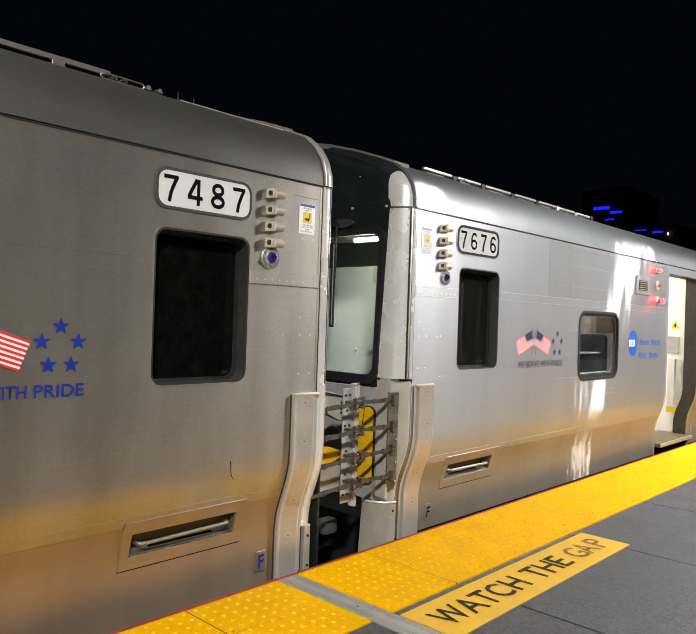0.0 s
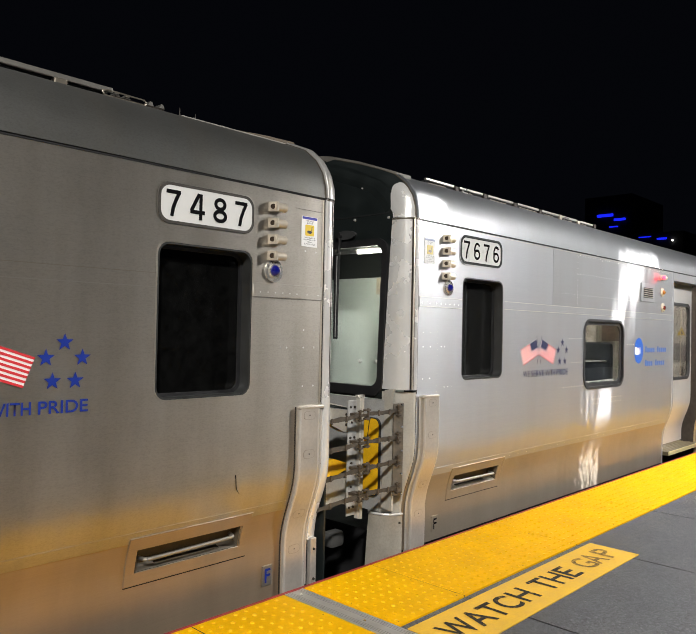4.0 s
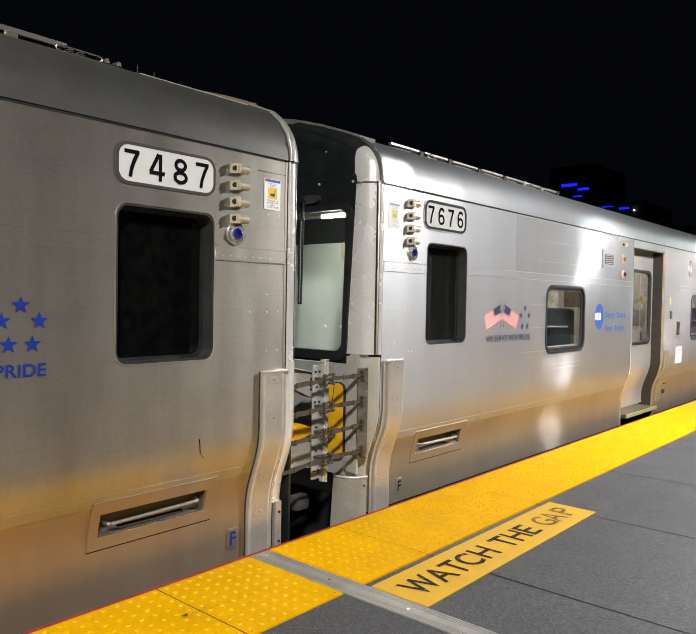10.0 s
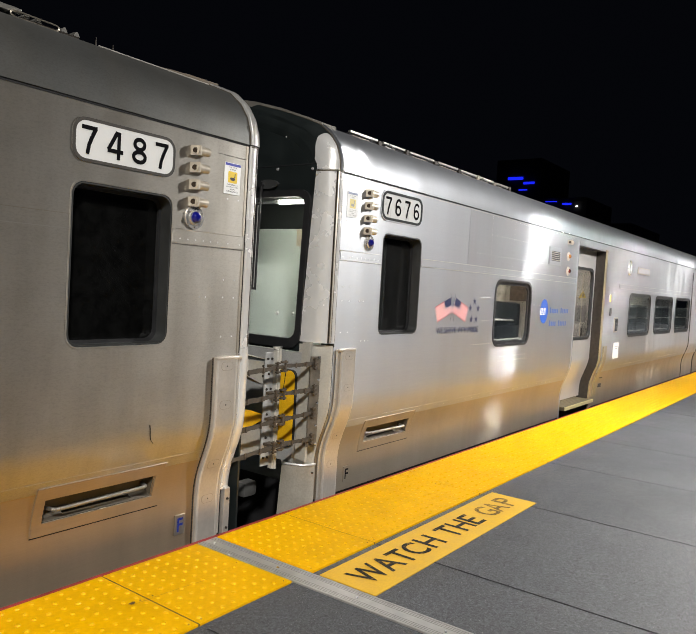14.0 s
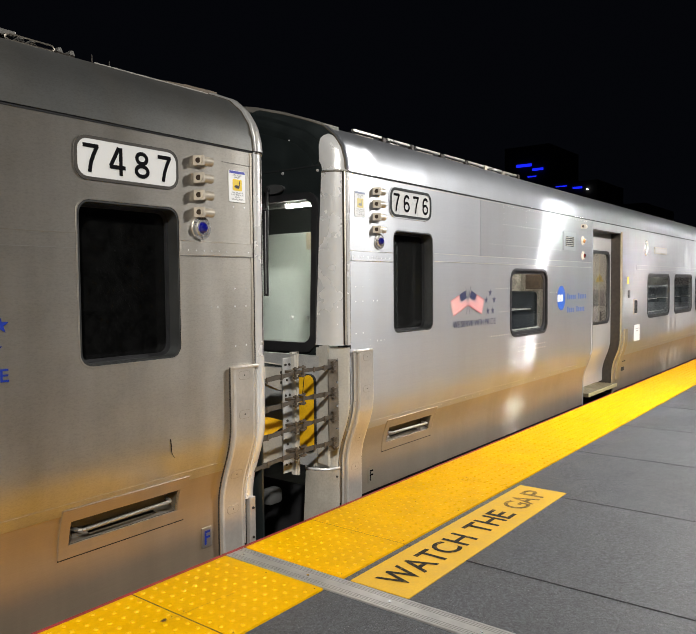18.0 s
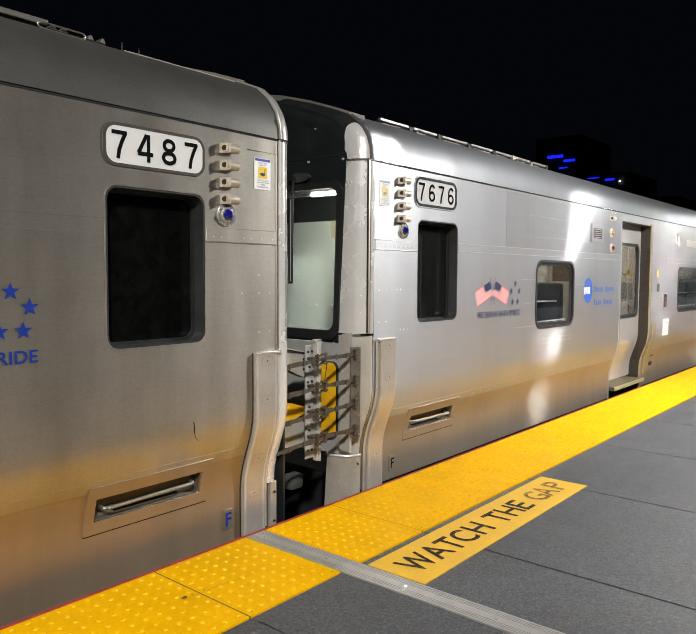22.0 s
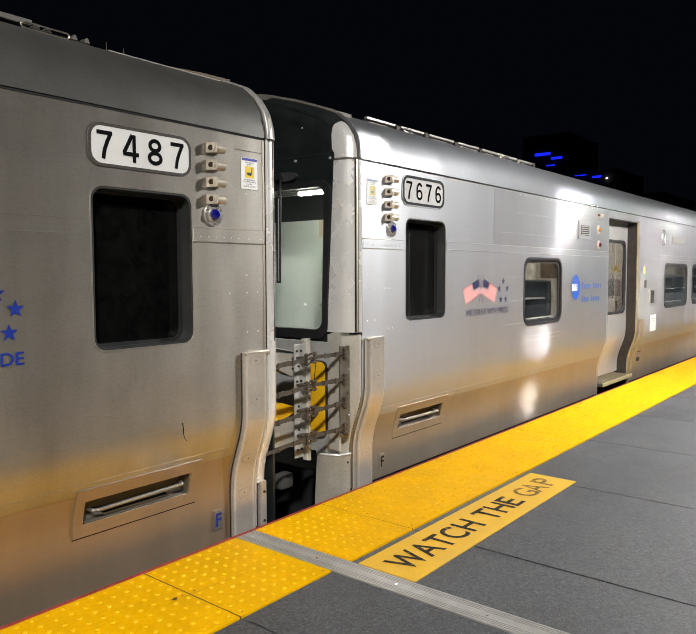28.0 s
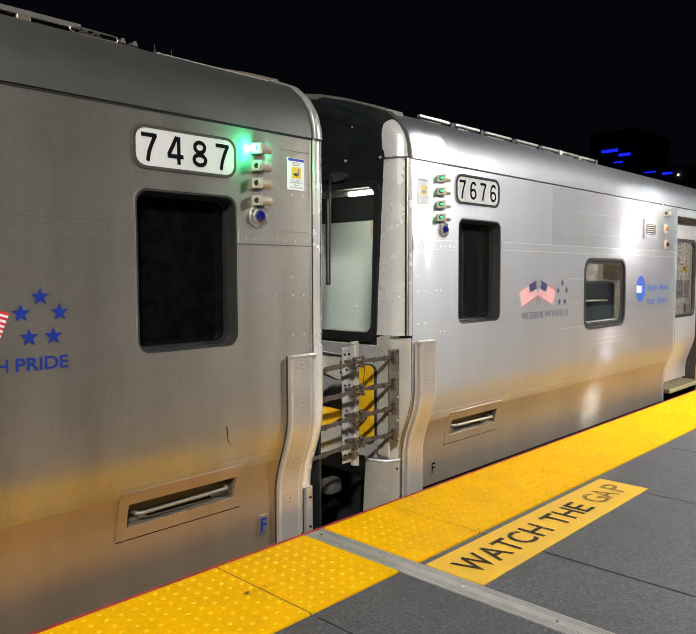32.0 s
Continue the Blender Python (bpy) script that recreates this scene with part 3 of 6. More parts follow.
def window(car, W, u0, u1, z0, z1, r, depth, pane_mat, gasket=0.03, label="", rim=0.006, proud=0.006):
    """A pane set back in a rubber gasket."""
    fm = REVEAL if depth > 0.05 else RUBBER
    out, inn = rounded(u0 - rim, u1 + rim, z0 - rim, z1 + rim, r + rim), rounded(u0 + 0.008, u1 - 0.008, z0 + 0.008, z1 - 0.008, r - 0.004)
    frame_ob = part("window_frame", ring(bmesh.new(), out, inn, W, -proud, depth), fm, car, label or "black rubber window gasket", True)
    g0 = rounded(u0 + 0.006, u1 - 0.006, z0 + 0.006, z1 - 0.006, r)
    g1 = rounded(u0 + gasket, u1 - gasket, z0 + gasket, z1 - gasket, max(0.01, r - gasket * 0.4))
    part("gasket", ring(bmesh.new(), g0, g1, W, depth - 0.016, depth - 0.002), RUBBER, frame_ob, "", True)
    p = part("pane", slab(bmesh.new(), rounded(u0, u1, z0, z1, r), W, depth, depth + 0.006), pane_mat, frame_ob, "window glass")
    p.visible_shadow = False
    return frame_ob


def roof_point(k, inset):
    y, z = ROOF[k]
    return y + inset, z - inset * 0.55


def star(bm, cx, cz, r, place):
    pts = []
    for i in range(10):
        a = radians(90 + 36 * i)
        q = r if i % 2 == 0 else r * 0.40
        pts.append((cx + q * math.cos(a), cz + q * math.sin(a)))
    bm.faces.new([bm.verts.new(place(a, b)) for a, b in pts])


def flat(bm, pts, place):
    bm.faces.new([bm.verts.new(place(a, b)) for a, b in pts])


def stroke(bm, pts, w, place, closed=False):
    """A flat band of width w along a polyline with mitred corners."""
    n = len(pts)
    left, right = [], []
    for i, (x, z) in enumerate(pts):
        a = pts[i - 1] if (i or closed) else None
        b = pts[(i + 1) % n] if (i < n - 1 or closed) else None
        d0 = Vector((x - a[0], z - a[1])).normalized() if a else None
        d1 = Vector((b[0] - x, b[1] - z)).normalized() if b else None
        d = ((d0 or d1) + (d1 or d0)).normalized()
        k = 1.0 / max(0.5, d.dot(d1 or d0))
        nx, nz = -d.y * w / 2 * k, d.x * w / 2 * k
        left.append(bm.verts.new(place(x + nx, z + nz)))
        right.append(bm.verts.new(place(x - nx, z - nz)))
    for i in range(n if closed else n - 1):
        j = (i + 1) % n
        bm.faces.new((left[i], left[j], right[j], right[i]))


def oval(cx, cz, rx, rz, a0=0, a1=360, n=24):
    return [(cx + rx * math.cos(radians(a0 + (a1 - a0) * i / n)), cz + rz * math.sin(radians(a0 + (a1 - a0) * i / n))) for i in range(n if a1 - a0 >= 360 else n + 1)]


DIGITS = {
    "7": [([(0.0, 0.92), (0.93, 0.92)], False), ([(0.85, 0.94), (0.62, 0.62), (0.45, 0.32), (0.37, 0.0)], False)],
    "4": [([(0.60, 1.0), (0.06, 0.31)], False), ([(0.0, 0.29), (1.0, 0.29)], False), ([(0.70, 0.0), (0.70, 1.0)], False)],
    "8": [(oval(0.5, 0.735, 0.33, 0.185), True), (oval(0.5, 0.27, 0.39, 0.19), True)],
    "6": [(oval(0.5, 0.31, 0.38, 0.23), True), (oval(0.52, 0.56, 0.41, 0.36, 38, 205), False)],
}


def number_plate(car, x0, x1, z0, z1, digits, back, ink, rim_mat, bead=False):
    def N(a, b, d):
        return (a, 0.12 + d, b)
    wide = 0.013 if bead else 0.009
    plate = part("number_panel", slab(bmesh.new(), rounded(x0, x1, z0, z1, 0.05), N, -0.004, 0.002), back, car, "white panel with black car number")
    part("rim", ring(bmesh.new(), rounded(x0 - wide, x1 + wide, z0 - wide, z1 + wide, 0.048 + wide), rounded(x0 + 0.004, x1 - 0.004, z0 + 0.004, z1 - 0.004, 0.047), N, -0.008 if bead else -0.005, 0.002), rim_mat, plate, "dark rubber rim")
    if bead:
        part("bead", ring(bmesh.new(), rounded(x0 - 0.019, x1 + 0.019, z0 - 0.019, z1 + 0.019, 0.067), rounded(x0 - 0.012, x1 + 0.012, z0 - 0.012, z1 + 0.012, 0.060), N, -0.006, 0.002), STEEL_NEW, plate)
    step = (x1 - x0 - 0.012) / 4
    for i, c in enumerate(digits):
        w = 0.078 if c != "1" else 0.04
        h = (z1 - z0) * 0.72
        ox, oz = x0 + 0.006 + step * (i + 0.5) - w / 2, z0 + (z1 - z0) * 0.14
        bm = bmesh.new()
        for k, (pts, closed) in enumerate(DIGITS[c]):
            stroke(bm, [(ox + a * w, oz + b * h) for a, b in pts], 0.0172, lambda a, b, k=k: (a, 0.1145 - 0.0006 * k, b), closed)
        part("digit", bm, ink, plate)


def oval_ring(r, n=18):
    return [(r * math.cos(2 * math.pi * i / n), r * math.sin(2 * math.pi * i / n)) for i in range(n)]


def marker_lamp(car, x, z):
    """A stubby tube along the car behind a square face with a dark eye, on a small block."""
    base = part("indicator_lamp", boxes((x - 0.020, x + 0.012, 0.106, 0.122, z - 0.020, z + 0.020), bev=0.003), LAMP_METAL, car, "brassy tubular indicator lamp")
    part("tube", tube(bmesh.new(), (x - 0.026, 0.097, z), (x + 0.050, 0.097, z), 0.0215, 0.0215, 24), LAMP_METAL, base, "", True)

    def face(a, b, d):
        return (x - 0.031 - 0.5 * a + d, 0.097 + a, z + b)
    part("face_plate", slab(bmesh.new(), rounded(-0.0235, 0.0235, -0.0235, 0.0235, 0.003, 2), face, 0.002, 0.008), LAMP_METAL, base, "square face of the lamp")
    part("eye_rim", ring(bmesh.new(), oval_ring(0.0165), oval_ring(0.013), face, 0.0005, 0.003), LAMP_METAL, base, "", True)
    part("eye", slab(bmesh.new(), oval_ring(0.0135), face, 0.0013, 0.0028), EYE, base, "dark eye")
    return base


def dome_lamp(car, x, z, mat, r=0.052):
    bright = CHROME_DISC if mat is BLUE_LENS else LAMP_METAL
    base = part("dome_lamp", tube(bmesh.new(), (x, 0.122, z), (x, 0.112, z), r, r * 0.96, 28), bright, car, "round metal lamp base", True)
    part("collar", tube(bmesh.new(), (x, 0.113, z), (x, 0.104, z), r * 0.66, r * 0.6, 22), bright, base, "", True)
    bm = bmesh.new()
    bmesh.ops.create_uvsphere(bm, u_segments=18, v_segments=10, radius=r * 0.5)
    part("lens", moved(bm, Matrix.Translation((x, 0.108, z)) @ Matrix.Diagonal((1, 0.9, 1, 1))), mat, base, "dark blue lens" if mat is BLUE_LENS else "unlit coloured lens", True)
    for k in range(3):
        a = radians(30 + 120 * k)
        part("screw", tube(bmesh.new(), (x + r * 0.8 * math.cos(a), 0.113, z + r * 0.8 * math.sin(a)), (x + r * 0.8 * math.cos(a), 0.110, z + r * 0.8 * math.sin(a)), 0.004, seg=6), GREASY, base)
    return base


def flag_motif(car, x0, name_side):
    """Crossed flags, five stars and the motto; x0: the motto's left end."""
    def F(a, b):
        return (a, 0.1175, b)

    def G(a, b):
        return (a, 0.1160, b)

    def H(a, b):
        return (a, 0.1150, b)
    ink = NAVY_INK if name_side > 0 else BLUE_INK
    low = 0.943 if name_side < 0 else 0.955
    for word, a, b in (("WE", 0.0, 0.098), ("SERVE", 0.122, 0.322), ("WITH", 0.346, 0.502), ("PRIDE", 0.529, 0.725)):
        part("motto_word", moved(text_mesh(word, b - a, 0.049, 0.010 if name_side < 0 else 0.002), pose(x0 + a, 0.1175, low)), ink, car, "dark blue motto lettering")
    cx = x0 + 0.235
    for s in (-1, 1):
        def Q(a, b, s=s):
            # a: along the flag from the pole, b: up
            ang = radians(22)
            return (cx + s * (0.012 + 1.22 * a * math.cos(ang) + b * math.sin(ang) * 0.45), 1.075 + 0.108 - 1.1 * a * math.sin(ang) * 0.95 + 1.04 * b)
        bm = bmesh.new()
        flat(bm, [Q(0, -0.055), Q(0.205, -0.055), Q(0.225, 0.062), Q(0.02, 0.062)], F)
        fl = part("flag", bm, WHITE_INK, car, "printed striped flag")
        bm = bmesh.new()
        for i in range(7):
            b0, b1 = -0.055 + 0.117 * (2 * i) / 13, -0.055 + 0.117 * (2 * i + 1) / 13
            k0, k1 = 0.02 * (b0 + 0.055) / 0.117, 0.02 * (b1 + 0.055) / 0.117
            flat(bm, [Q(k0, b0), Q(0.205 + k0, b0), Q(0.205 + k1, b1), Q(k1, b1)], G)
        part("red_stripes", bm, RED_INK, fl)
        bm = bmesh.new()
        flat(bm, [Q(0.01, 0.0), Q(0.095, 0.0), Q(0.108, 0.063), Q(0.02, 0.063)], H)
        part("canton", bm, NAVY_INK, fl)
        bm = bmesh.new()
        a0, a1 = (cx - s * 0.03, 1.055), (cx + s * 0.042, 1.268)
        flat(bm, [(a0[0] - 0.0025, a0[1]), (a0[0] + 0.0025, a0[1]), (a1[0] + 0.0025, a1[1]), (a1[0] - 0.0025, a1[1])], H)
        part("flag_pole", bm, NAVY_INK, fl)
    sc = x0 + 0.625
    for dx, dz in ((0, 0.092), (-0.072, 0.032), (0.072, 0.032), (-0.045, -0.058), (0.045, -0.058)):
        bm = bmesh.new()
        star(bm, sc + dx, 1.1245 + dz, 0.036, F)
        part("star", bm, NAVY_INK if name_side > 0 else BLUE_INK, car)


def rivets(car, W, rows, r=0.0045, mat=None):
    """rows: (u0, z0, u1, z1, count)."""
    verts, faces = [], []
    for u0, z0, u1, z1, k in rows:
        for i in range(k):
            t = i / max(1, k - 1)
            u, z = u0 + (u1 - u0) * t, z0 + (z1 - z0) * t
            b = len(verts)
            for q in range(6):
                a = math.pi * q / 3
                verts.append(W(u + r * math.cos(a), z + r * math.sin(a), 0.0005))
            verts.append(W(u, z, -r * 0.75))
            faces += [(b + q, b + (q + 1) % 6, b + 6) for q in range(6)]
    me = bpy.data.meshes.new("rivets")
    me.from_pydata(verts, [], faces)
    me.materials.append(mat or RIVET)
    for pl in me.polygons:
        pl.use_smooth = True
    ob = new("rivets", me)
    ob.parent = car
    ob["kind"] = "stuff"


def strip(bm, W, u0, u1, z0, z1, d0, d1):
    """A raised band that follows the wall's profile between the heights."""
    levels = sorted({z0, z1} | {z for z in SIDE_Z if z0 < z < z1})
    rows = [[bm.verts.new(W(u, z, d)) for u, d in ((u0, d1), (u0 + 0.006 * (1 if u1 > u0 else -1), d0), (u1 - 0.006 * (1 if u1 > u0 else -1), d0), (u1, d1))] for z in levels]
    for a, b in zip(rows[:-1], rows[1:]):
        for i in range(3):
            bm.faces.new((a[i], a[i + 1], b[i + 1], b[i]))
    bm.faces.new(rows[0])
    bm.faces.new(rows[-1][::-1])
    return bm


def eased(pts):
    """Cut the corners of an open outline once; its ends stay."""
    out = [pts[0]]
    for (a, b), (c, d) in zip(pts[:-1], pts[1:]):
        out += [(a * 0.75 + c * 0.25, b * 0.75 + d * 0.25), (a * 0.25 + c * 0.75, b * 0.25 + d * 0.75)]
    return out + [pts[-1]]


def common_car(sx, side_mat, roof_mat, lo):
    """Everything that both cars share. lo: how far the low fittings sit from the end, beyond the usual."""
    car, W = build_car(sx)
    cab = (0.89, 1.405, 0.965, 1.655, 0.055, 0.80, 1.72)
    cols = [(0.41, 0.80, None), (0.80, 1.50, cab), (1.50, 2.60, None)]
    wins = [(2.73, 3.55)]
    cols += [(2.60, 3.68, (2.73, 3.55, 0.825, 1.41, 0.10, 0.70, 1.47)), (3.68, 4.88, None), (4.88, 5.91, "door"), (5.91, 7.08, None)]
    for a, b, c0, c1 in ((7.16, 8.36, 7.08, 8.51), (8.69, 9.90, 8.51, 10.03), (10.18, 11.37, 10.03, 11.5), (12.9, 14.15, 12.72, 14.25), (14.35, 15.6, 14.25, 15.7), (15.8, 17.05, 15.7, 17.15), (17.25, 18.5, 17.15, 18.6)):
        if c0 == 12.72:
            cols += [(11.5, 12.72, None)]
        wins.append((a, b))
        cols.append((c0, c1, (a, b, 0.805, 1.395, 0.10, 0.70, 1.47)))
    cols.append((18.6, LENGTH, None))
    bm, skirt = bmesh.new(), bmesh.new()
    side_wall(bm, skirt, W, cols, (0.872 + lo, 1.432 + lo))
    part("side_wall", bm, side_mat, car, "brushed stainless steel side wall", 0.621)
    part("lower_skirt", skirt, SKIRT_OLD if sx < 0 else SKIRT_NEW, car, "grimy lower side sheet, warm reflection in its colour", True)
    # far side and floor close the body
    bm = bmesh.new()
    for a, b in zip([(0.26, -0.9), (0.22, 0.1), (0.12, 0.55)], [(0.22, 0.1), (0.12, 0.55), (0.12, GUTTER)]):
        bm.faces.new([bm.verts.new((sx * u, 3.40 - y, z)) for u, (y, z) in ((0.41, a), (LENGTH, a), (LENGTH, b), (0.41, b))])
    part("far_side_wall", bm, side_mat, car)
    part("underframe", boxes((min(sx * 0.5, sx * LENGTH), max(sx * 0.5, sx * LENGTH), 0.3, 3.1, -0.75, -0.05)), DARK, car)
    # roof with its gutter
    bm = bmesh.new()
    full = [roof_point(k, 0) for k in range(len(ROOF))] + [(3.40 - roof_point(k, 0)[0], roof_point(k, 0)[1]) for k in range(len(ROOF) - 2, -1, -1)]
    us = [0.41, 3.0, 6.0, 9.0, 14.0, LENGTH]
    rows = [[bm.verts.new((sx * u, y, z)) for y, z in full] for u in us]
    for a, b in zip(rows[:-1], rows[1:]):
        for i in range(len(full) - 1):
            bm.faces.new((a[i], a[i + 1], b[i + 1], b[i]))
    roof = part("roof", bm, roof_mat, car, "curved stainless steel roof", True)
    bm = boxes((min(sx * 0.41, sx * LENGTH), max(sx * 0.41, sx * LENGTH), 0.117, 0.14, GUTTER, GUTTER + 0.011))
    part("gutter_joint", bm, DARK, roof, "dark gutter joint")
    # rounded end: posts, cap, lower corner
    insets = [(0.405, 0.0), (0.40, -0.014), (0.37, -0.014), (0.335, 0.004), (0.308, 0.035), (0.2925, 0.085), (0.2895, 0.118)]
    insets = eased(eased(insets))

    def loft(outline, name, mat, label):
        bm = bmesh.new()
        lean = 0.056 if name == "corner_post" else 0.0
        rr = [[bm.verts.new((sx * u, y + ins + lean * max(0.0, 1.98 - z) * max(0.0, ins) / 0.118, z)) for y, z in outline] for u, ins in insets]
        for a, b in zip(rr[:-1], rr[1:]):
            for i in range(len(outline) - 1):
                bm.faces.new((a[i], a[i + 1], b[i + 1], b[i]))
        return part(name, bm, mat, car, label, True)
    loft([(0.12, 0.925), (0.12, 1.4), (0.12, GUTTER + 0.006)], "corner_post", POST, "rounded stainless corner post")
    fine = []
    for (ya, za), (yb, zb) in zip(ROOF[:7], ROOF[1:8]):
        fine += [(ya + (yb - ya) * k / 8, za + (zb - za) * k / 8) for k in range(8)]
    sections = []
    for (ua, ia), (ub, ib) in zip(insets[:-1], insets[1:]):
        sections += [(ua + (ub - ua) * k / 2, ia + (ib - ia) * k / 2) for k in range(2)]
    sections.append(insets[-1])

    def cap_point(sec, yz):
        return (sx * sec[0], yz[0] + sec[1], yz[1] - sec[1] * 0.6 * min(1.0, (yz[1] - 1.985) / 0.14))
    cap_bm, rim_bm, band_bm = bmesh.new(), bmesh.new(), bmesh.new()
    band_u = 0.357 if sx > 0 else 0.5

    def arc_at(t):
        k = min(int(t), len(fine) - 2)
        (ya, za), (yb, zb) = fine[k], fine[k + 1]
        return ya + (yb - ya) * (t - k), za + (zb - za) * (t - k)
    mid_u, w_in, w_out = (0.323, 0.0345, 0.0345) if sx > 0 else (0.345, 0.057, 0.066)
    grids = []
    for sec in sections:
        off = min(1.0, abs(sec[0] - mid_u) / (w_out if sec[0] > mid_u else w_in))
        top = 1.99 + 0.225 * (1 - off ** 4) ** 0.3
        tt = next(k + (top - fine[k][1]) / (fine[k + 1][1] - fine[k][1]) for k in range(len(fine) - 1) if fine[k + 1][1] >= top)
        grids.append((sec, tt))
    last = len(fine) - 1
    for bm, n_, span, keep in ((band_bm, 30, lambda tt, k: last * k / 30, lambda u: u > band_u), (cap_bm, 12, lambda tt, k: tt * k / 12, lambda u: u <= band_u), (rim_bm, 20, lambda tt, k: tt + (last - tt) * k / 20, lambda u: u <= band_u)):
        use = [g for g in grids if keep(g[0][0])]
        if bm is band_bm and use:
            use.append(grids[len(use)])
        if bm is rim_bm:
            use.append(((0.2985, 0.165), use[-1][1]))
        rows = [[bm.verts.new(cap_point(sec, arc_at(span(tt, k)))) for k in range(n_ + 1)] for sec, tt in use]
        for a, b in zip(rows[:-1], rows[1:]):
            for k in range(n_):
                bm.faces.new((a[k], a[k + 1], b[k + 1], b[k]))
    if sx > 0:
        part("roof_end_band", band_bm, roof_mat, car, "bright end band of the roof", True)
    else:
        band_bm.free()
    part("roof_cap", cap_bm, POST if sx > 0 else CAP_GREY, car, "rounded roof end cap", True)
    part("roof_rim", rim_bm, RIM_BLACK if sx > 0 else CAP_GREY, car, "dark roof end rim" if sx > 0 else "dull grey roof end rim", True)
    bm = bmesh.new()
    for p0, p1 in zip(fine[:-1], fine[1:]):
        u, out, r = (0.356, 0.009, 0.005) if sx > 0 else (0.411, 0.001, 0.003)
        tube(bm, (sx * u, p0[0] - out, p0[1]), (sx * u, p1[0] - out, p1[1]), r, seg=8, caps=False)
    part("roof_edge", bm, SEAM_BROWN, roof, "dirty seam at the roof's end", True)
    seam = [(u - 0.0015, ins - 0.002) for u, ins in insets]
    bm = bmesh.new()
    rr = [[bm.verts.new((sx * u, 0.12 + ins, z)) for z in (GUTTER - 0.003, GUTTER + 0.005)] for u, ins in seam]
    for a, b in zip(rr[:-1], rr[1:]):
        bm.faces.new((a[0], a[1], b[1], b[0]))
    part("cap_seam", bm, SEAM_BROWN, roof, "dirty seam between cap and post", True)
    low = [(wall_y(z), z) for z in SIDE_Z[5:]] + [(0.12, 0.91 if sx > 0 else 0.9245)]
    if sx > 0:
        insets = [(0.405, 0.0), (0.388, -0.004), (0.376, 0.004), (0.335, 0.085), (0.318, 0.105), (0.30, 0.122), (0.295, 0.18)]
        insets = eased(insets)
    loft(low, "corner_panel", CREAM if sx > 0 else POST, "lower corner panel of the car end")
    return car, W, wins


def end_face(car, sx):
    """Black fascia with its cab window, seen through the gap."""
    X = sx * 0.292

    def E(a, b, d):
        # the window and its frame stand a little aslant
        return (X + sx * d, a + 0.030 * min(1.0, max(0.0, 1.9 - b)), b)
    hole = rounded(0.285, 1.02, 0.90, 1.84, 0.07, 6)
    bm = bmesh.new()
    # plate with a hole: strips round the window
    um, zm = 0.65, 1.37
    n = 6
    quad = [hole[k * (n + 1):(k + 1) * (n + 1)] for k in range(4)]
    side_arc = [(0.62, 2.352), (0.49, 2.302), (0.345, 2.235), (0.262, 2.165), (0.222, 2.087), (0.215, 2.01)]
    flat(bm, [(1.02, zm), (1.7, zm), (1.7, 2.54), (1.2, 2.50), (0.9, 2.435), (0.65, 2.362), (um, 1.84)] + quad[0][::-1], lambda a, b: E(a, b, 0.006))
    flat(bm, [(um, 1.84), (0.65, 2.362)] + side_arc + [(0.226, 1.95), (0.222, zm), (0.285, zm)] + quad[1][::-1], lambda a, b: E(a, b, 0.006))
    flat(bm, [(0.285, zm), (0.222, zm), (0.218, 0.86), (um, 0.86), (um, 0.90)] + quad[2][::-1], lambda a, b: E(a, b, 0.006))
    flat(bm, [(um, 0.90), (um, 0.86), (1.7, 0.86), (1.7, zm), (1.02, zm)] + quad[3][::-1], lambda a, b: E(a, b, 0.006))
    fascia = part("end_fascia", bm, BLACK_PAINT, car, "glossy black painted end fascia")
    part("fascia_joint", boxes((X + 0.003, X + 0.0065, 0.25, 1.7, 2.018, 2.023)), DARK, fascia)
    for y, z, r in ((0.272, 1.99, 0.009), (0.56, 2.0, 0.010), (0.50, 2.2, 0.0055)):
        part("bolt", tube(bmesh.new(), (X + 0.007, y, z), (X - 0.002, y, z), r, r * 0.8, 10), GREY_PAINT, fascia)
    gas = part("window_frame", ring(bmesh.new(), rounded(0.262, 1.045, 0.876, 1.864, 0.085), rounded(0.305, 1.005, 0.935, 1.822, 0.06), E, -0.014, 0.03), RUBBER, fascia, "thick black window gasket", True)
    p = part("pane", slab(bmesh.new(), rounded(0.285, 1.02, 0.90, 1.84, 0.07), E, 0.018, 0.024), GLASS, gas, "cab window glass")
    p.visible_shadow = False
    hood_top = [(0.276, 2.288), (0.34, 2.309), (0.43, 2.345), (0.60, 2.404), (0.85, 2.474), (1.15, 2.534), (1.45, 2.567), (1.7, 2.578)]
    part("end_hood", slab(bmesh.new(), [(y, z - 0.035) for y, z in hood_top[::-1]] + hood_top, E, 0.068, 0.22), HOOD_GREY, fascia, "grey roof end hood")
    part("apron", slab(bmesh.new(), [(0.29, 0.16), (1.7, 0.16), (1.7, 0.856), (0.20, 0.856), (0.20, 0.75)], E, 0.0, 0.02), GREY_PAINT, car, "grey painted end sheet")


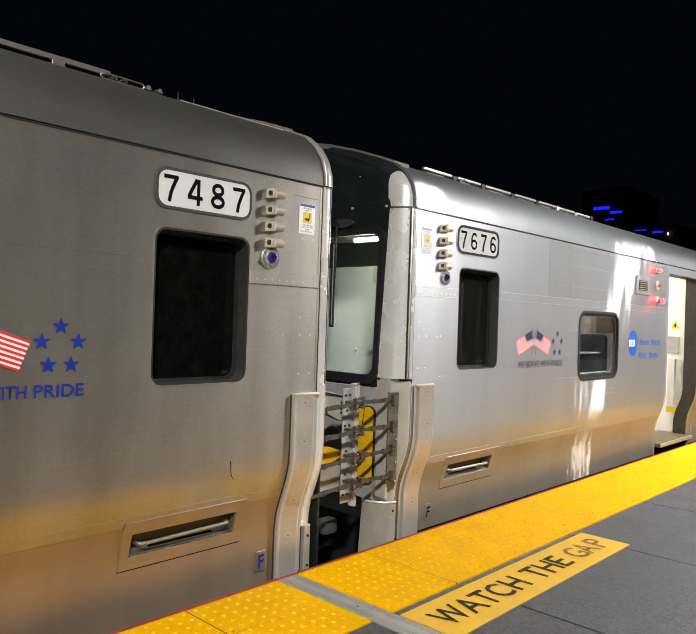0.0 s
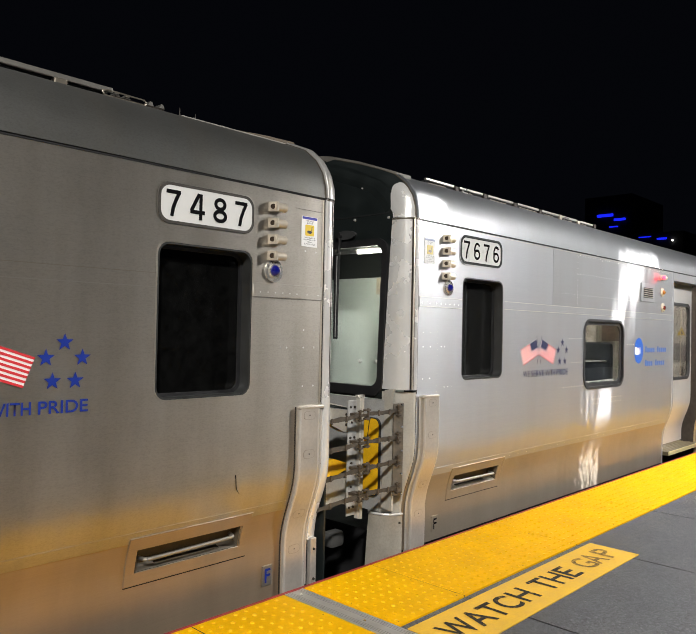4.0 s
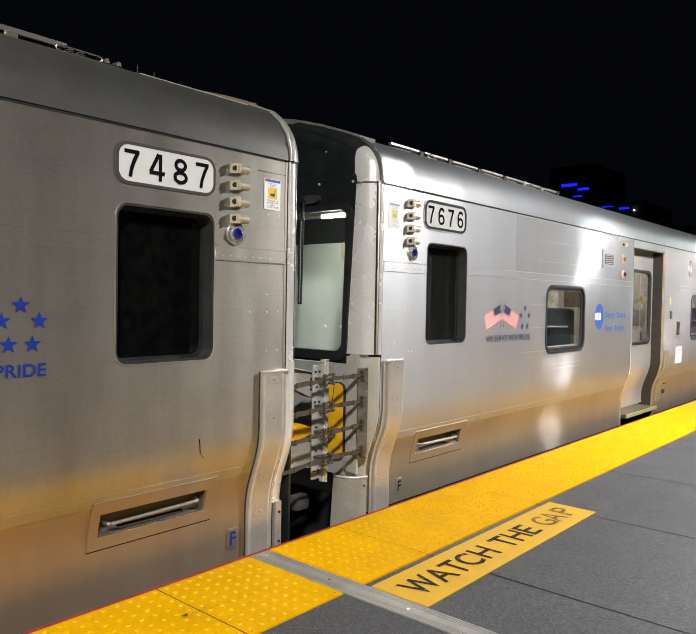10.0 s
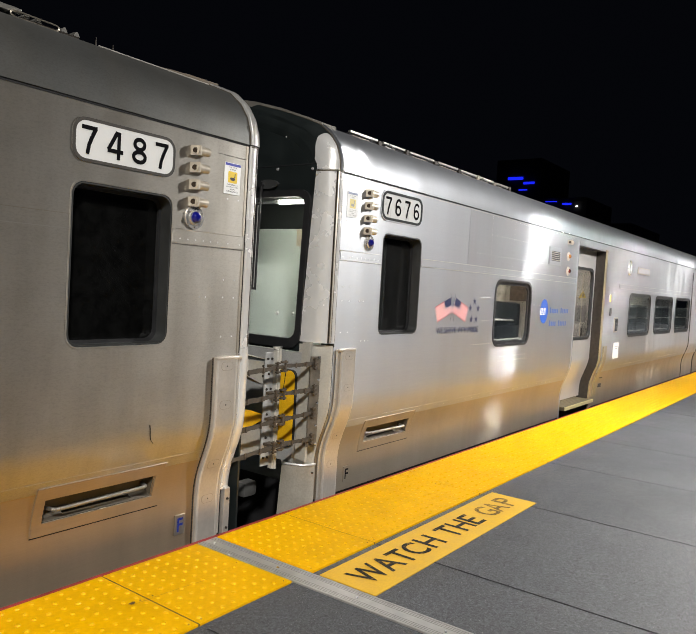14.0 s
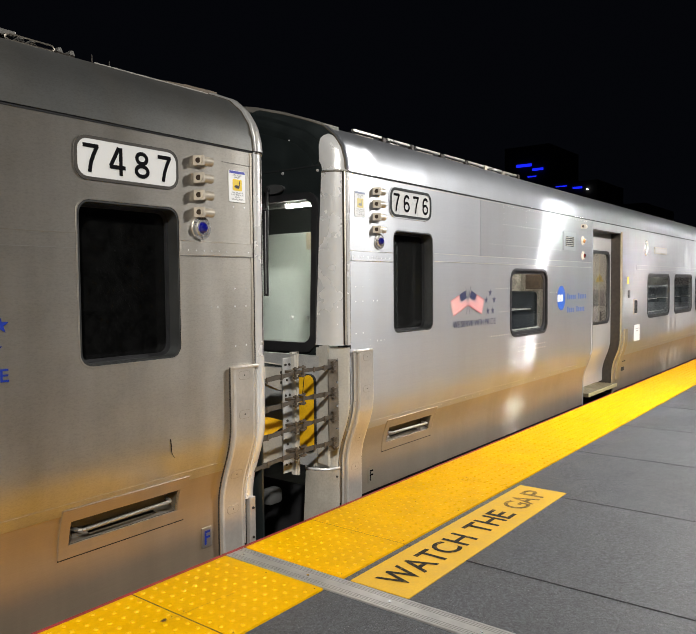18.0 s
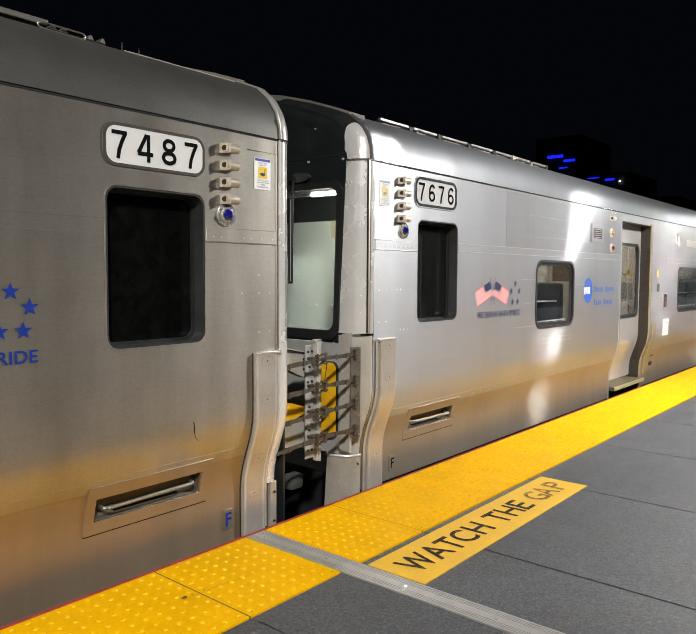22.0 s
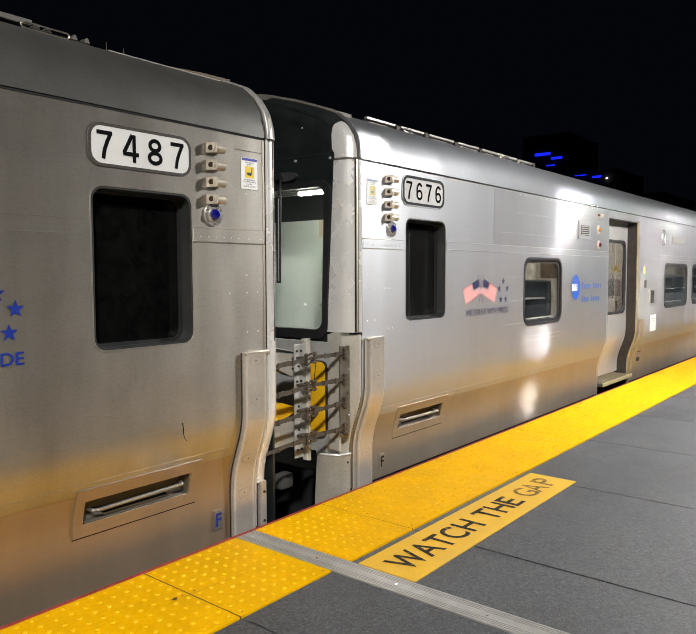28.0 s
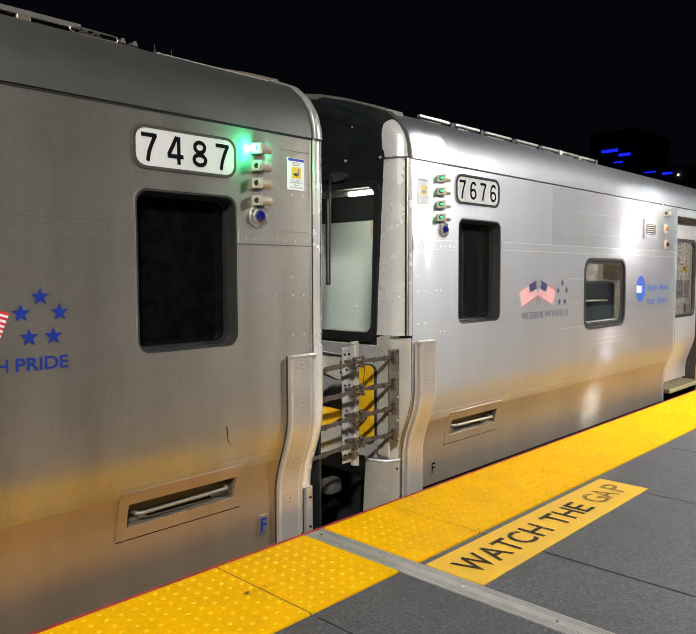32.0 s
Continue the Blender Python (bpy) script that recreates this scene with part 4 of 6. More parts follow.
def fittings(car, W, sx, lo, mat_side):
    """Window, pads, grab handle recess, strips and rivets near the car's end."""
    window(car, W, 0.89, 1.405, 0.965, 1.655, 0.055, 0.085, CAB_GLASS if sx < 0 else CAB_GLASS_FAR, 0.022, "deep black rubber window reveal", 0.0005, -0.001)
    if sx < 0:
        part("window_lip", ring(bmesh.new(), rounded(0.883, 1.412, 0.958, 1.662, 0.062), rounded(0.8885, 1.4065, 0.9635, 1.6565, 0.0565), W, -0.002, 0.001), STEEL_OLD, car, "thin worn lip round the cab window", True)
    # belt strip and lap joints
    if sx > 0:
        for u0, u1, z0, z1 in ((0.42, 0.884, 1.44, 1.505), (1.41, 4.82, 1.455, 1.515), (6.60, 11.45, 1.455, 1.515)):
            part("belt_strip", strip(bmesh.new(), W, u0, u1, z0, z1, -0.0025, 0.001), mat_side, car, "raised stainless belt strip")
    else:
        part("belt_strip", strip(bmesh.new(), W, 0.421, 0.888, 1.440, 1.510, -0.004, 0.001), mat_side, car, "raised stainless belt strip")
        for u0, u1, z0, z1 in ((0.42, 0.888, 1.4365, 1.4395), (0.4175, 0.421, 1.4365, 1.512), (0.42, 0.62, 1.905, 1.9065)):
            part("seam", boxes((-u1, -u0, 0.1172, 0.121, z0, z1)), SEAM_GREY, car, "dull grey sheet seam")
        for p, q in (((0.424, 1.508), (0.886, 1.508)), ((0.424, 1.443), (0.886, 1.443)), ((0.424, 1.443), (0.424, 1.508))):
            part("bead", tube(bmesh.new(), (-p[0], 0.1162, p[1]), (-q[0], 0.1162, q[1]), 0.0016, seg=6), STEEL_TRIM, car, "", True)
        for u0, u1, z, m_ in ((1.41, 11.0, 1.455, STEEL_TRIM), (1.41, 11.0, 1.515, STEEL_FRAME)):
            part("belt_seam", boxes((sx * u1, sx * u0, 0.1188, 0.121, z - 0.0016, z + 0.0016)), m_, car, "thin sheet seam")
    for u0, u1 in ((0.42, 0.882), (1.42, 4.82), (6.60, 11.45)) if sx > 0 else ():
        for z in (1.457, 1.513) if u0 > 1 else (1.443, 1.503):
            part("bead", tube(bmesh.new(), (sx * u0, 0.1172, z), (sx * u1, 0.1172, z), 0.0018, seg=6), STEEL_TRIM, car, "", True)
    part("lap_joint", strip(bmesh.new(), W, 0.60 + lo * 0.6, 4.86, 0.355, 0.405, -0.002, 0.001), mat_side, car, "lapped sheet joint")
    part("lap_joint", strip(bmesh.new(), W, 6.0, 18.0, 0.355, 0.405, -0.002, 0.001), mat_side, car, "lapped sheet joint")
    rivets(car, W, [(0.45, 1.472, 0.85, 1.472, 9), (0.44, 1.935, 0.85, 1.935, 8), (0.70, 0.93, 0.78, 0.93, 3), (1.6, 0.380, 4.5, 0.380, 24),
                    (2.58, 1.955, 4.7, 1.955, 44), (2.58, 1.798, 3.9, 1.798, 26), (2.32, 1.621, 3.9, 1.621, 31), (2.3, 1.470, 4.8, 1.470, 44), (2.585, 1.55, 2.585, 1.94, 9), (3.06, 1.55, 3.06, 1.94, 9), (2.45, 1.25, 2.7, 1.25, 7), (2.5, 1.05, 2.7, 1.05, 6), (2.35, 0.85, 2.7, 0.85, 8), (2.9, 0.72, 3.5, 0.72, 12), (2.9, 0.68, 3.5, 0.68, 12), (3.65, 1.20, 4.0, 1.20, 8)], 0.0036 if sx < 0 else 0.0055, STEEL_TRIM if sx < 0 else None)
    rivets(car, W, [(0.62, 0.6, 0.62, 1.40, 22)], 0.0034, STEEL_TRIM)
    rivets(car, W, [(0.47, z, 0.545, z, 2) for z in (1.69, 1.28, 1.19, 0.99)] + [(0.66, 1.19, 0.70, 1.19, 2)], 0.0062, RIVET)
    rivets(car, lambda u, z, d: W(u, z, d - 0.0035), [(0.45, 1.464, 0.53, 1.464, 2), (0.60, 1.464, 0.84, 1.464, 6)], 0.0055, RIVET)
    rivets(car, lambda u, z, d: (sx * u, 0.124 + d, z), [(2.6, 2.06, 4.8, 2.06, 46)])
    part("post_groove", boxes((min(sx * 0.407, sx * 0.415), max(sx * 0.407, sx * 0.415), 0.1185, 0.122, 0.90, GUTTER)), GREASY, car, "grimy groove beside the corner post")
    t0, t1, ty = (-0.428, -0.4155, 0.1175) if sx < 0 else (0.343, 0.358, 0.1045)
    if sx > 0:
        part("trim_shadow", boxes((0.3578, 0.3618, 0.1035, 0.122, 0.93, GUTTER)), SEAM_BROWN, car, "dirty seam beside the trim strip")
    part("post_trim", boxes((t0, t1, ty, 0.122, 0.89 if sx < 0 else 0.93, GUTTER)), STEEL_FRAME, car, "dull trim strip beside the corner post")
    u0, u1 = (-0.361, -0.358) if sx < 0 else (0.339, 0.343)
    part("post_seam", boxes((u0, u1, 0.1085, 0.115, 0.93, GUTTER)), GREASY, car, "dark seam along the corner post")
    # corner channel that covers the buffer post
    k0, k1 = 0.449 + lo * 0.5, 0.580 + lo * 0.6
    pad = part("corner_channel", strip(bmesh.new(), W, k0, k1, -0.6, 0.885, -0.028, 0.003), PAD, car, "pressed steel corner channel", 0.5)
    part("flange", strip(bmesh.new(), W, 0.412 + lo * 0.5, k0 + 0.002, -0.6, 0.885, -0.010, 0.003), PAD, pad, "", 0.5)
    for z in (0.84, 0.64, 0.32, 0.13):
        c = (k0 + k1) / 2
        part("cover", slab(bmesh.new(), rounded(c - 0.038, c + 0.038, z - 0.02, z + 0.02, 0.018), lambda a, b, d: (sx * a, wall_y(b) - 0.0295 + d, b), 0.0, 0.004), PAD, pad)
        part("seam", ring(bmesh.new(), rounded(c - 0.0405, c + 0.0405, z - 0.0225, z + 0.0225, 0.0195), rounded(c - 0.038, c + 0.038, z - 0.02, z + 0.02, 0.018), lambda a, b, d: (sx * a, wall_y(b) - 0.0286 + d, b), 0.0, 0.003), STEEL_FRAME, pad)
        part("screw", tube(bmesh.new(), (sx * c, wall_y(z) - 0.029, z), (sx * c, wall_y(z) - 0.0315, z), 0.004, 0.003, 8), GREASY, pad)
    part("groove", strip(bmesh.new(), W, k1 + 0.002, k1 + 0.016, -0.6, 0.885, -0.002, 0.001), GREASY, pad)
    zs = [z for z in SIDE_Z if z >= -0.1] + [0.70, 0.872]
    for u, r_, d_ in ((k0 - 0.001, 0.010, -0.020), (k1 - 0.004, 0.008, -0.022), (0.414 + lo * 0.5, 0.006, -0.008)):
        bm = bmesh.new()
        for z0, z1 in zip(zs[:-1], zs[1:]):
            tube(bm, W(u, z0, d_), W(u, z1, d_), r_, seg=10, caps=False)
        part("rolled_edge", bm, PAD_EDGE, pad, "rolled channel edge, highlight in its lighter colour", True)
    ends = sorted((sx * (k0 - 0.04), sx * (k1 + 0.004)))
    part("top_lip", boxes((ends[0], ends[1], 0.089, 0.112, 0.872, 0.890), bev=0.008), PAD, pad, "", True)
    # grab handle recess
    h0, h1 = 0.815 + lo, 1.480 + lo
    fr = bmesh.new()
    for z0, z1, a, b in ((0.318, 0.378, h0, h1), (0.158, 0.212, h0, h1), (0.212, 0.318, h0, h0 + 0.052), (0.212, 0.318, h1 - 0.055, h1)):
        strip(fr, W, a, b, z0, z1, -0.006, 0.002)
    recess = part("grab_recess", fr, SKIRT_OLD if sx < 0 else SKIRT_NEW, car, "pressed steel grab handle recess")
    # dark strip draws the shadow line below the proud frame
    edge = bmesh.new()
    strip(edge, W, h0, h1, 0.151, 0.158, -0.0015, 0.001)
    part("shadow_seam", edge, GREASY, recess, "dark strip as the shadow line under the recess")
    a, b = h0 + 0.052, h1 - 0.055
    for (u0, z0), (u1, z1) in (((h0, 0.377), (h1 - 0.004, 0.377)), ((h1 - 0.003, 0.377), (h1 - 0.003, 0.20)), ((a, 0.213), (b, 0.213)), ((a, 0.213), (a, 0.317))):
        edge = bmesh.new()
        for k in range(6):
            p, q = k / 6, (k + 1) / 6
            tube(edge, W(u0 + (u1 - u0) * p, z0 + (z1 - z0) * p, -0.005), W(u0 + (u1 - u0) * q, z0 + (z1 - z0) * q, -0.005), 0.002, seg=6, caps=False)
        part("pressed_edge", edge, STEEL_FRAME, recess, "worn edge of the recess", True)
    bm = bmesh.new()
    for za, zb, da, db in ((0.212, 0.212, 0.0, 0.075), (0.318, 0.318, 0.0, 0.09)):
        bm.faces.new([bm.verts.new(W(u, z, d)) for u, z, d in ((a, za, da), (b, za, da), (b, zb, db), (a, zb, db))])
    bm.faces.new([bm.verts.new(W(u, z, d)) for u, z, d in ((a, 0.212, 0.075), (b, 0.212, 0.075), (b, 0.318, 0.09), (a, 0.318, 0.09))])
    for u in (a, b):
        bm.faces.new([bm.verts.new(W(u, z, d)) for z, d in ((0.212, 0.0), (0.212, 0.075), (0.318, 0.09), (0.318, 0.0))])
    part("recess_box", bm, SHADED_RECESS, recess)
    # sloping sill with a long drain slot
    sill = bmesh.new()
    for u0, u1, d0, d1 in ((a, b, 0.002, 0.020), (a, a + 0.10, 0.020, 0.06), (b - 0.11, b, 0.020, 0.06), (a, b, 0.046, 0.075)):
        sill.faces.new([sill.verts.new(W(u, 0.214 + d * 0.42, d)) for u, d in ((u0, d0), (u1, d0), (u1, d1), (u0, d1))])
    part("sill", sill, STEEL_FRAME, recess, "scuffed sloping sill of the recess")
    bm = bmesh.new()
    zb, yb = 0.264, 0.190
    bar = [(a + 0.030, yb + 0.055, zb + 0.011), (a + 0.040, yb + 0.020, zb + 0.010), (a + 0.048, yb + 0.006, zb + 0.009), (a + 0.062, yb, zb + 0.009), (b - 0.066, yb, zb + 0.002), (b - 0.052, yb + 0.005, zb + 0.001), (b - 0.042, yb + 0.018, zb + 0.001), (b - 0.034, yb + 0.055, zb + 0.001)]
    for p, q in zip(bar[:-1], bar[1:]):
        tube(bm, (sx * p[0], p[1], p[2]), (sx * q[0], q[1], q[2]), 0.0088, seg=12)
    part("grab_bar", bm, STEEL_TRIM, recess, "polished steel grab bar", True)
    # end letter
    fu = 0.675 + lo * 1.4
    x0 = min(sx * (fu - 0.032), sx * (fu + 0.032))
    fp = part("end_letter_plate", boxes((x0, x0 + 0.064, 0.2135, 0.222, -0.028, 0.075), bev=0.002), STEEL_FRAME if sx < 0 else SKIRT_NEW, car, "small plate with the letter F")
    part("letter", moved(text_mesh("F", 0.036, 0.07, 0.012), pose(x0 + 0.016, 0.2125, -0.012)), BLUE_INK if sx < 0 else INK, fp)
    # safety notice
    s0 = min(sx * 0.465, sx * 0.575)
    st = part("notice_sticker", boxes((s0, s0 + 0.11, 0.1165, 0.121, 1.715, 1.872)), PAPER, car, "white and yellow surveillance notice sticker" if sx < 0 else "white and yellow notice sticker, print paled for glare")
    part("header", boxes((s0 + 0.003, s0 + 0.107, 0.1155, 0.1175, 1.857, 1.870)), HEADER_BLUE if sx < 0 else GLARE_BLUE, st)
    part("pictogram", slab(bmesh.new(), rounded(s0 + 0.024, s0 + 0.086, 1.772, 1.829, 0.006, 3), lambda a, b, d: (a, 0.1155 + d, b), 0, 0.002), STICK_YELLOW if sx < 0 else GLARE_YELLOW, st)
    bm = bmesh.new()
    flat(bm, [(s0 + 0.034, 1.790), (s0 + 0.046, 1.784), (s0 + 0.064, 1.783), (s0 + 0.072, 1.793), (s0 + 0.064, 1.799), (s0 + 0.040, 1.799)], lambda u, z: (u, 0.1148, z))
    flat(bm, [(s0 + 0.0655, 1.798), (s0 + 0.0705, 1.797), (s0 + 0.0725, 1.822), (s0 + 0.0675, 1.822)], lambda u, z: (u, 0.1147, z))
    part("camera_shape", bm, SOFT_INK if sx < 0 else PALE_INK, st)
    ink_ = SOFT_INK if sx < 0 else PALE_INK
    for words, z, w in (("FOR YOUR", 1.845, 0.058), ("SAFETY", 1.834, 0.042), ("THIS TRAIN IS", 1.758, 0.076), ("EQUIPPED WITH", 1.747, 0.082), ("VIDEO", 1.736, 0.032), ("SURVEILLANCE", 1.725, 0.078)):
        part("notice_words", moved(text_mesh(words, w, 0.0072, 0.004), pose(s0 + 0.055 - w / 2, 0.1158, z)), ink_, st)
    # indicator lamps
    lx = -0.757 if sx < 0 else 0.70
    for z in (1.888, 1.807, 1.726, 1.645):
        marker_lamp(car, lx, z)
    dome_lamp(car, -0.758 if sx < 0 else 0.726, 1.572, BLUE_LENS, 0.058 if sx < 0 else 0.052)


def roof_gear(car, sx, u0, u1):
    """Bright cable trough and clips along the roof shoulder."""
    a, b = sorted((sx * u0, sx * u1))
    trough = part("roof_trough", boxes((a, b, 0.60, 0.70, 2.368, 2.402)), DARK, car, "cable trough along the roof")
    r = random.Random(9)
    x, i = a, 0
    while x < b - 0.1:
        w = min(r.uniform(0.32, 0.40), b - x)
        h = r.uniform(-0.002, 0.003)
        part("trough_cover", boxes((x, x + w, 0.585, 0.61, 2.401 + h, 2.419 + h), bev=0.003), STEEL_TRIM, trough, "bright trough cover")
        part("clip", boxes((x + w + 0.004, x + w + 0.05, 0.578, 0.63, 2.376, 2.412 + r.uniform(0, 0.012)), bev=0.004), r.choice((GREASY, STEEL_FRAME, GREASY)), trough)
        part("cable", tube(bmesh.new(), (x + 0.02, 0.585, 2.384 + r.uniform(-0.003, 0.003)), (x + w * r.uniform(0.4, 0.95), 0.585, 2.384), 0.0035, seg=6), STEEL_FRAME, trough)
        if i in (1, 5):
            loop = bmesh.new()
            pts = [(x + 0.07 + 0.055 * math.cos(q), 2.392 + 0.014 * math.sin(q)) for q in (math.pi * k / 6 for k in range(12))]
            for p, q in zip(pts, pts[1:] + pts[:1]):
                tube(loop, (p[0], 0.574, p[1]), (q[0], 0.574, q[1]), 0.004, seg=6, caps=False)
            part("lifting_loop", loop, CHROME_DISC, trough, "", True)
        x += w + r.uniform(0.05, 0.08)
        i += 1


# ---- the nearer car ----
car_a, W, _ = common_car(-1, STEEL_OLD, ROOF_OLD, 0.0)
tagged(car_a, "weathered stainless steel commuter train car with dark cab window", "train car", "cars of the train")
fittings(car_a, W, -1, 0.0, STEEL_OLD)
number_plate(car_a, -1.404, -0.899, 1.745, 1.908, "7487", WHITE, INK, PLATE_RIM)
flag_motif(car_a, -1.084 - MID - 0.725, -1)
gear = part("roof_rail", boxes((-9.0, -1.40, 0.570, 0.585, 2.394, 2.418), (-9.0, -1.40, 0.585, 0.68, 2.404, 2.416), bev=0.003), STEEL_TRIM, car_a, "dull metal walkway rail along the roof")
part("end_plate", boxes((-1.40, -1.118, 0.572, 0.69, 2.372, 2.384), (-1.40, -1.118, 0.640, 0.66, 2.384, 2.404), bev=0.003), GREASY, gear)
part("rail_shadow_gap", boxes((-9.0, -1.42, 0.60, 0.66, 2.372, 2.393)), DARK, gear)
for x in (-1.372, -1.318, -1.190, -1.128):
    part("cleat", slab(bmesh.new(), [(x - 0.018, 2.386), (x + 0.014, 2.386), (x + 0.004, 2.407), (x - 0.006, 2.407)], lambda a, b, d: (a, d, b), 0.575, 0.66), STEEL_TRIM, gear, "bright wedge cleat")
loop = bmesh.new()
loop_pts = [(-1.425 + 0.030 * math.cos(a), 2.386 + 0.014 * math.sin(a)) for a in (math.pi / 2 + math.pi * i / 8 for i in range(9))]
loop_pts += [(-1.245 + 0.018 * math.cos(a), 2.385 + 0.013 * math.sin(a)) for a in (-math.pi / 2 + math.pi * i / 8 for i in range(9))]
for p, q in zip(loop_pts, loop_pts[1:] + loop_pts[:1]):
    tube(loop, (p[0], 0.562, p[1]), (q[0], 0.562, q[1]), 0.004, seg=6, caps=False)
part("lifting_loop", loop, STEEL_FRAME, gear, "", True)
for i in range(7):
    x = -1.65 - 0.62 * i
    part("rail_foot", boxes((x - 0.03, x + 0.03, 0.568, 0.66, 2.366, 2.396), bev=0.004), GREASY if i % 2 else STEEL_FRAME, gear)
for x, h in ((-1.03, 0.030), (-0.935, 0.022)):
    part("antenna", tube(bmesh.new(), (x, 0.57, 2.365), (x, 0.57, 2.384 + h), 0.005, 0.002, 8), GREASY, car_a)
bm = bmesh.new()
for i in range(8):
    q0, q1 = i / 8, (i + 1) / 8
    x0, x1 = (-0.344 - MID + 0.004 * math.sin(5 * q) + 0.036 * q * q * q for q in (q0, q1))
    r0 = 0.0028 - 0.0012 * q0
    flat(bm, [(x0 - r0, 0.589 - 0.095 * q0), (x0 + r0, 0.589 - 0.095 * q0), (x1 + r0, 0.589 - 0.095 * q1), (x1 - r0, 0.589 - 0.095 * q1)], lambda a, b: (a, wall_y(b) - 0.0015, b))
part("scratch_mark", bm, INK, car_a, "thin dark scratch on the steel")
part("roof_crest_seam", tube(bmesh.new(), (-1.10, 0.44, 2.331), (-0.42, 0.44, 2.331), 0.0035, seg=8), PAD_EDGE, car_a, "pale seam along the roof crest", True)
part("cap_block", boxes((-0.397, -0.376, 0.103, 0.13, 2.035, 2.09), bev=0.003), CREAM, car_a, "small cream block on the roof corner")
HOOD = [(-0.90, 2.320), (-0.75, 2.338), (-0.55, 2.352), (-0.345, 2.356), (-0.335, 2.328), (-0.5, 2.318)]
part("roof_hood", slab(bmesh.new(), HOOD, lambda a, b, d: (a, d, b), 0.45, 0.62), HOOD_BROWN, car_a, "raised brown roof lip")
part("apron", slab(bmesh.new(), [(0.19, -0.3), (1.7, -0.3), (3.2, -0.3), (3.2, 2.1), (2.9, 2.26), (2.4, 2.42), (1.7, 2.53), (1.0, 2.43), (0.45, 2.28), (0.215, 2.12), (0.19, 2.05)], lambda a, b, d: (d, a, b), -0.30, -0.287), BLACK_PAINT, car_a, "black end of the car")

# ---- the farther car ----
car_b, W, wins_b = common_car(1, STEEL_NEW, ROOF_NEW, 0.055)
tagged(car_b, "bright stainless steel commuter train car with black end fascia", "train car", "cars of the train")
fittings(car_b, W, 1, 0.055, STEEL_NEW)
number_plate(car_b, 0.862, 1.358, 1.757, 1.925, "7676", plain("grey_white_plate", (0.62, 0.62, 0.61), 0.3, var=0.04), INK, RIM_BLACK, True)
flag_motif(car_b, 2.318 - MID, 1)
roof_gear(car_b, 1, 1.08, 3.9)
part("upper_panel", boxes((2.15, 4.845, 0.1188, 0.121, 1.518, 1.9645)), STEEL_PANEL, car_b, "upper stainless panel sheet")
part("gutter_seam", boxes((0.42, 4.82, 0.1188, 0.121, 1.9655, 1.968)), STEEL_FRAME, car_b, "thin seam below the gutter")
end_face(car_b, 1)
for u0, u1 in wins_b[:1]:
    window(car_b, W, u0, u1, 0.825, 1.41, 0.10, 0.03, GLASS, 0.036, rim=0.014)
for u0, u1 in wins_b[1:]:
    window(car_b, W, u0, u1, 0.805, 1.395, 0.10, 0.02, GLASS, 0.036, rim=0.014)

# operator's emblem, plain shapes only
bm = bmesh.new()
flat(bm, [(3.925 + 0.112 * math.cos(a), 1.138 + 0.125 * math.sin(a)) for a in (2 * math.pi * i / 32 for i in range(32))], lambda u, z: (u, 0.1175, z))
emblem = part("emblem", bm, LOGO_BLUE, car_b, "round blue emblem with pale bars")
bm = bmesh.new()
for i, (u, w) in enumerate(((3.822, 0.026), (3.858, 0.020), (3.888, 0.012), (3.912, 0.020), (3.944, 0.016))):
    flat(bm, [(u, 1.10), (u + w, 1.105), (u + w, 1.175), (u, 1.17)], lambda a, b: (a, 0.1162, b))
part("emblem_bars", bm, WHITE_INK, emblem)
for u0, u1, z0, z1 in ((4.09, 4.36, 1.12, 1.180), (4.41, 4.68, 1.12, 1.180), (4.09, 4.31, 0.985, 1.045), (4.36, 4.60, 0.985, 1.045)):
    u, first = u0, True
    while u < u1 - 0.02:
        top = z1 if first else z1 - 0.014
        bm = bmesh.new()
        flat(bm, [(u, z0), (u + 0.038, z0), (u + 0.038, top), (u, top)], lambda a, b: (a, 0.1175, b))
        part("name_bar", bm, TEXT_BLUE, emblem)
        u, first = u + 0.052, False

# ventilation grille
vent = part("side_vent", boxes((3.955, 4.30, 0.108, 0.122, 1.625, 1.81), bev=0.002), STEEL_NEW, car_b, "steel ventilation plate")
part("opening", boxes((4.01, 4.245, 0.1065, 0.1085, 1.665, 1.765)), DARK, vent)
for i in range(5):
    part("slat", boxes((4.012, 4.243, 0.100, 0.1075, 1.672 + 0.02 * i, 1.678 + 0.02 * i)), STEEL_FRAME, vent)
sv = part("side_vent", boxes((7.47, 8.15, 0.112, 0.122, 1.69, 1.785), bev=0.002), STEEL_FRAME, car_b)
part("panel", boxes((7.50, 8.12, 0.1095, 0.113, 1.705, 1.77)), GREY_PAINT, sv)
marker_lamp(car_b, 4.525, 1.893)
dome_lamp(car_b, 4.54, 1.742, AMBER_LENS, 0.050)
dome_lamp(car_b, 4.555, 1.582, RED_LENS, 0.050)

# doorway
D0, D1, DT = 4.88, 5.91, 1.89
fr = bmesh.new()
strip(fr, W, D0 - 0.03, D0 + 0.004, -0.6, GUTTER - 0.008, -0.005, 0.002)
doorway = part("door_frame", fr, STEEL_NEW, car_b, "stainless door frame")
bm = bmesh.new()
zs = [z for z in SIDE_Z if z > -0.1] + [DT]
for z0, z1 in zip(zs[:-1], zs[1:]):
    for u in (D0, D1):
        bm.faces.new([bm.verts.new(W(u, z, d)) for z, d in ((z0, 0.0), (z0, 0.15), (z1, 0.15), (z1, 0.0))])
bm.faces.new([bm.verts.new(W(u, DT, d)) for u, d in ((D0, 0), (D1, 0), (D1, 0.15), (D0, 0.15))])
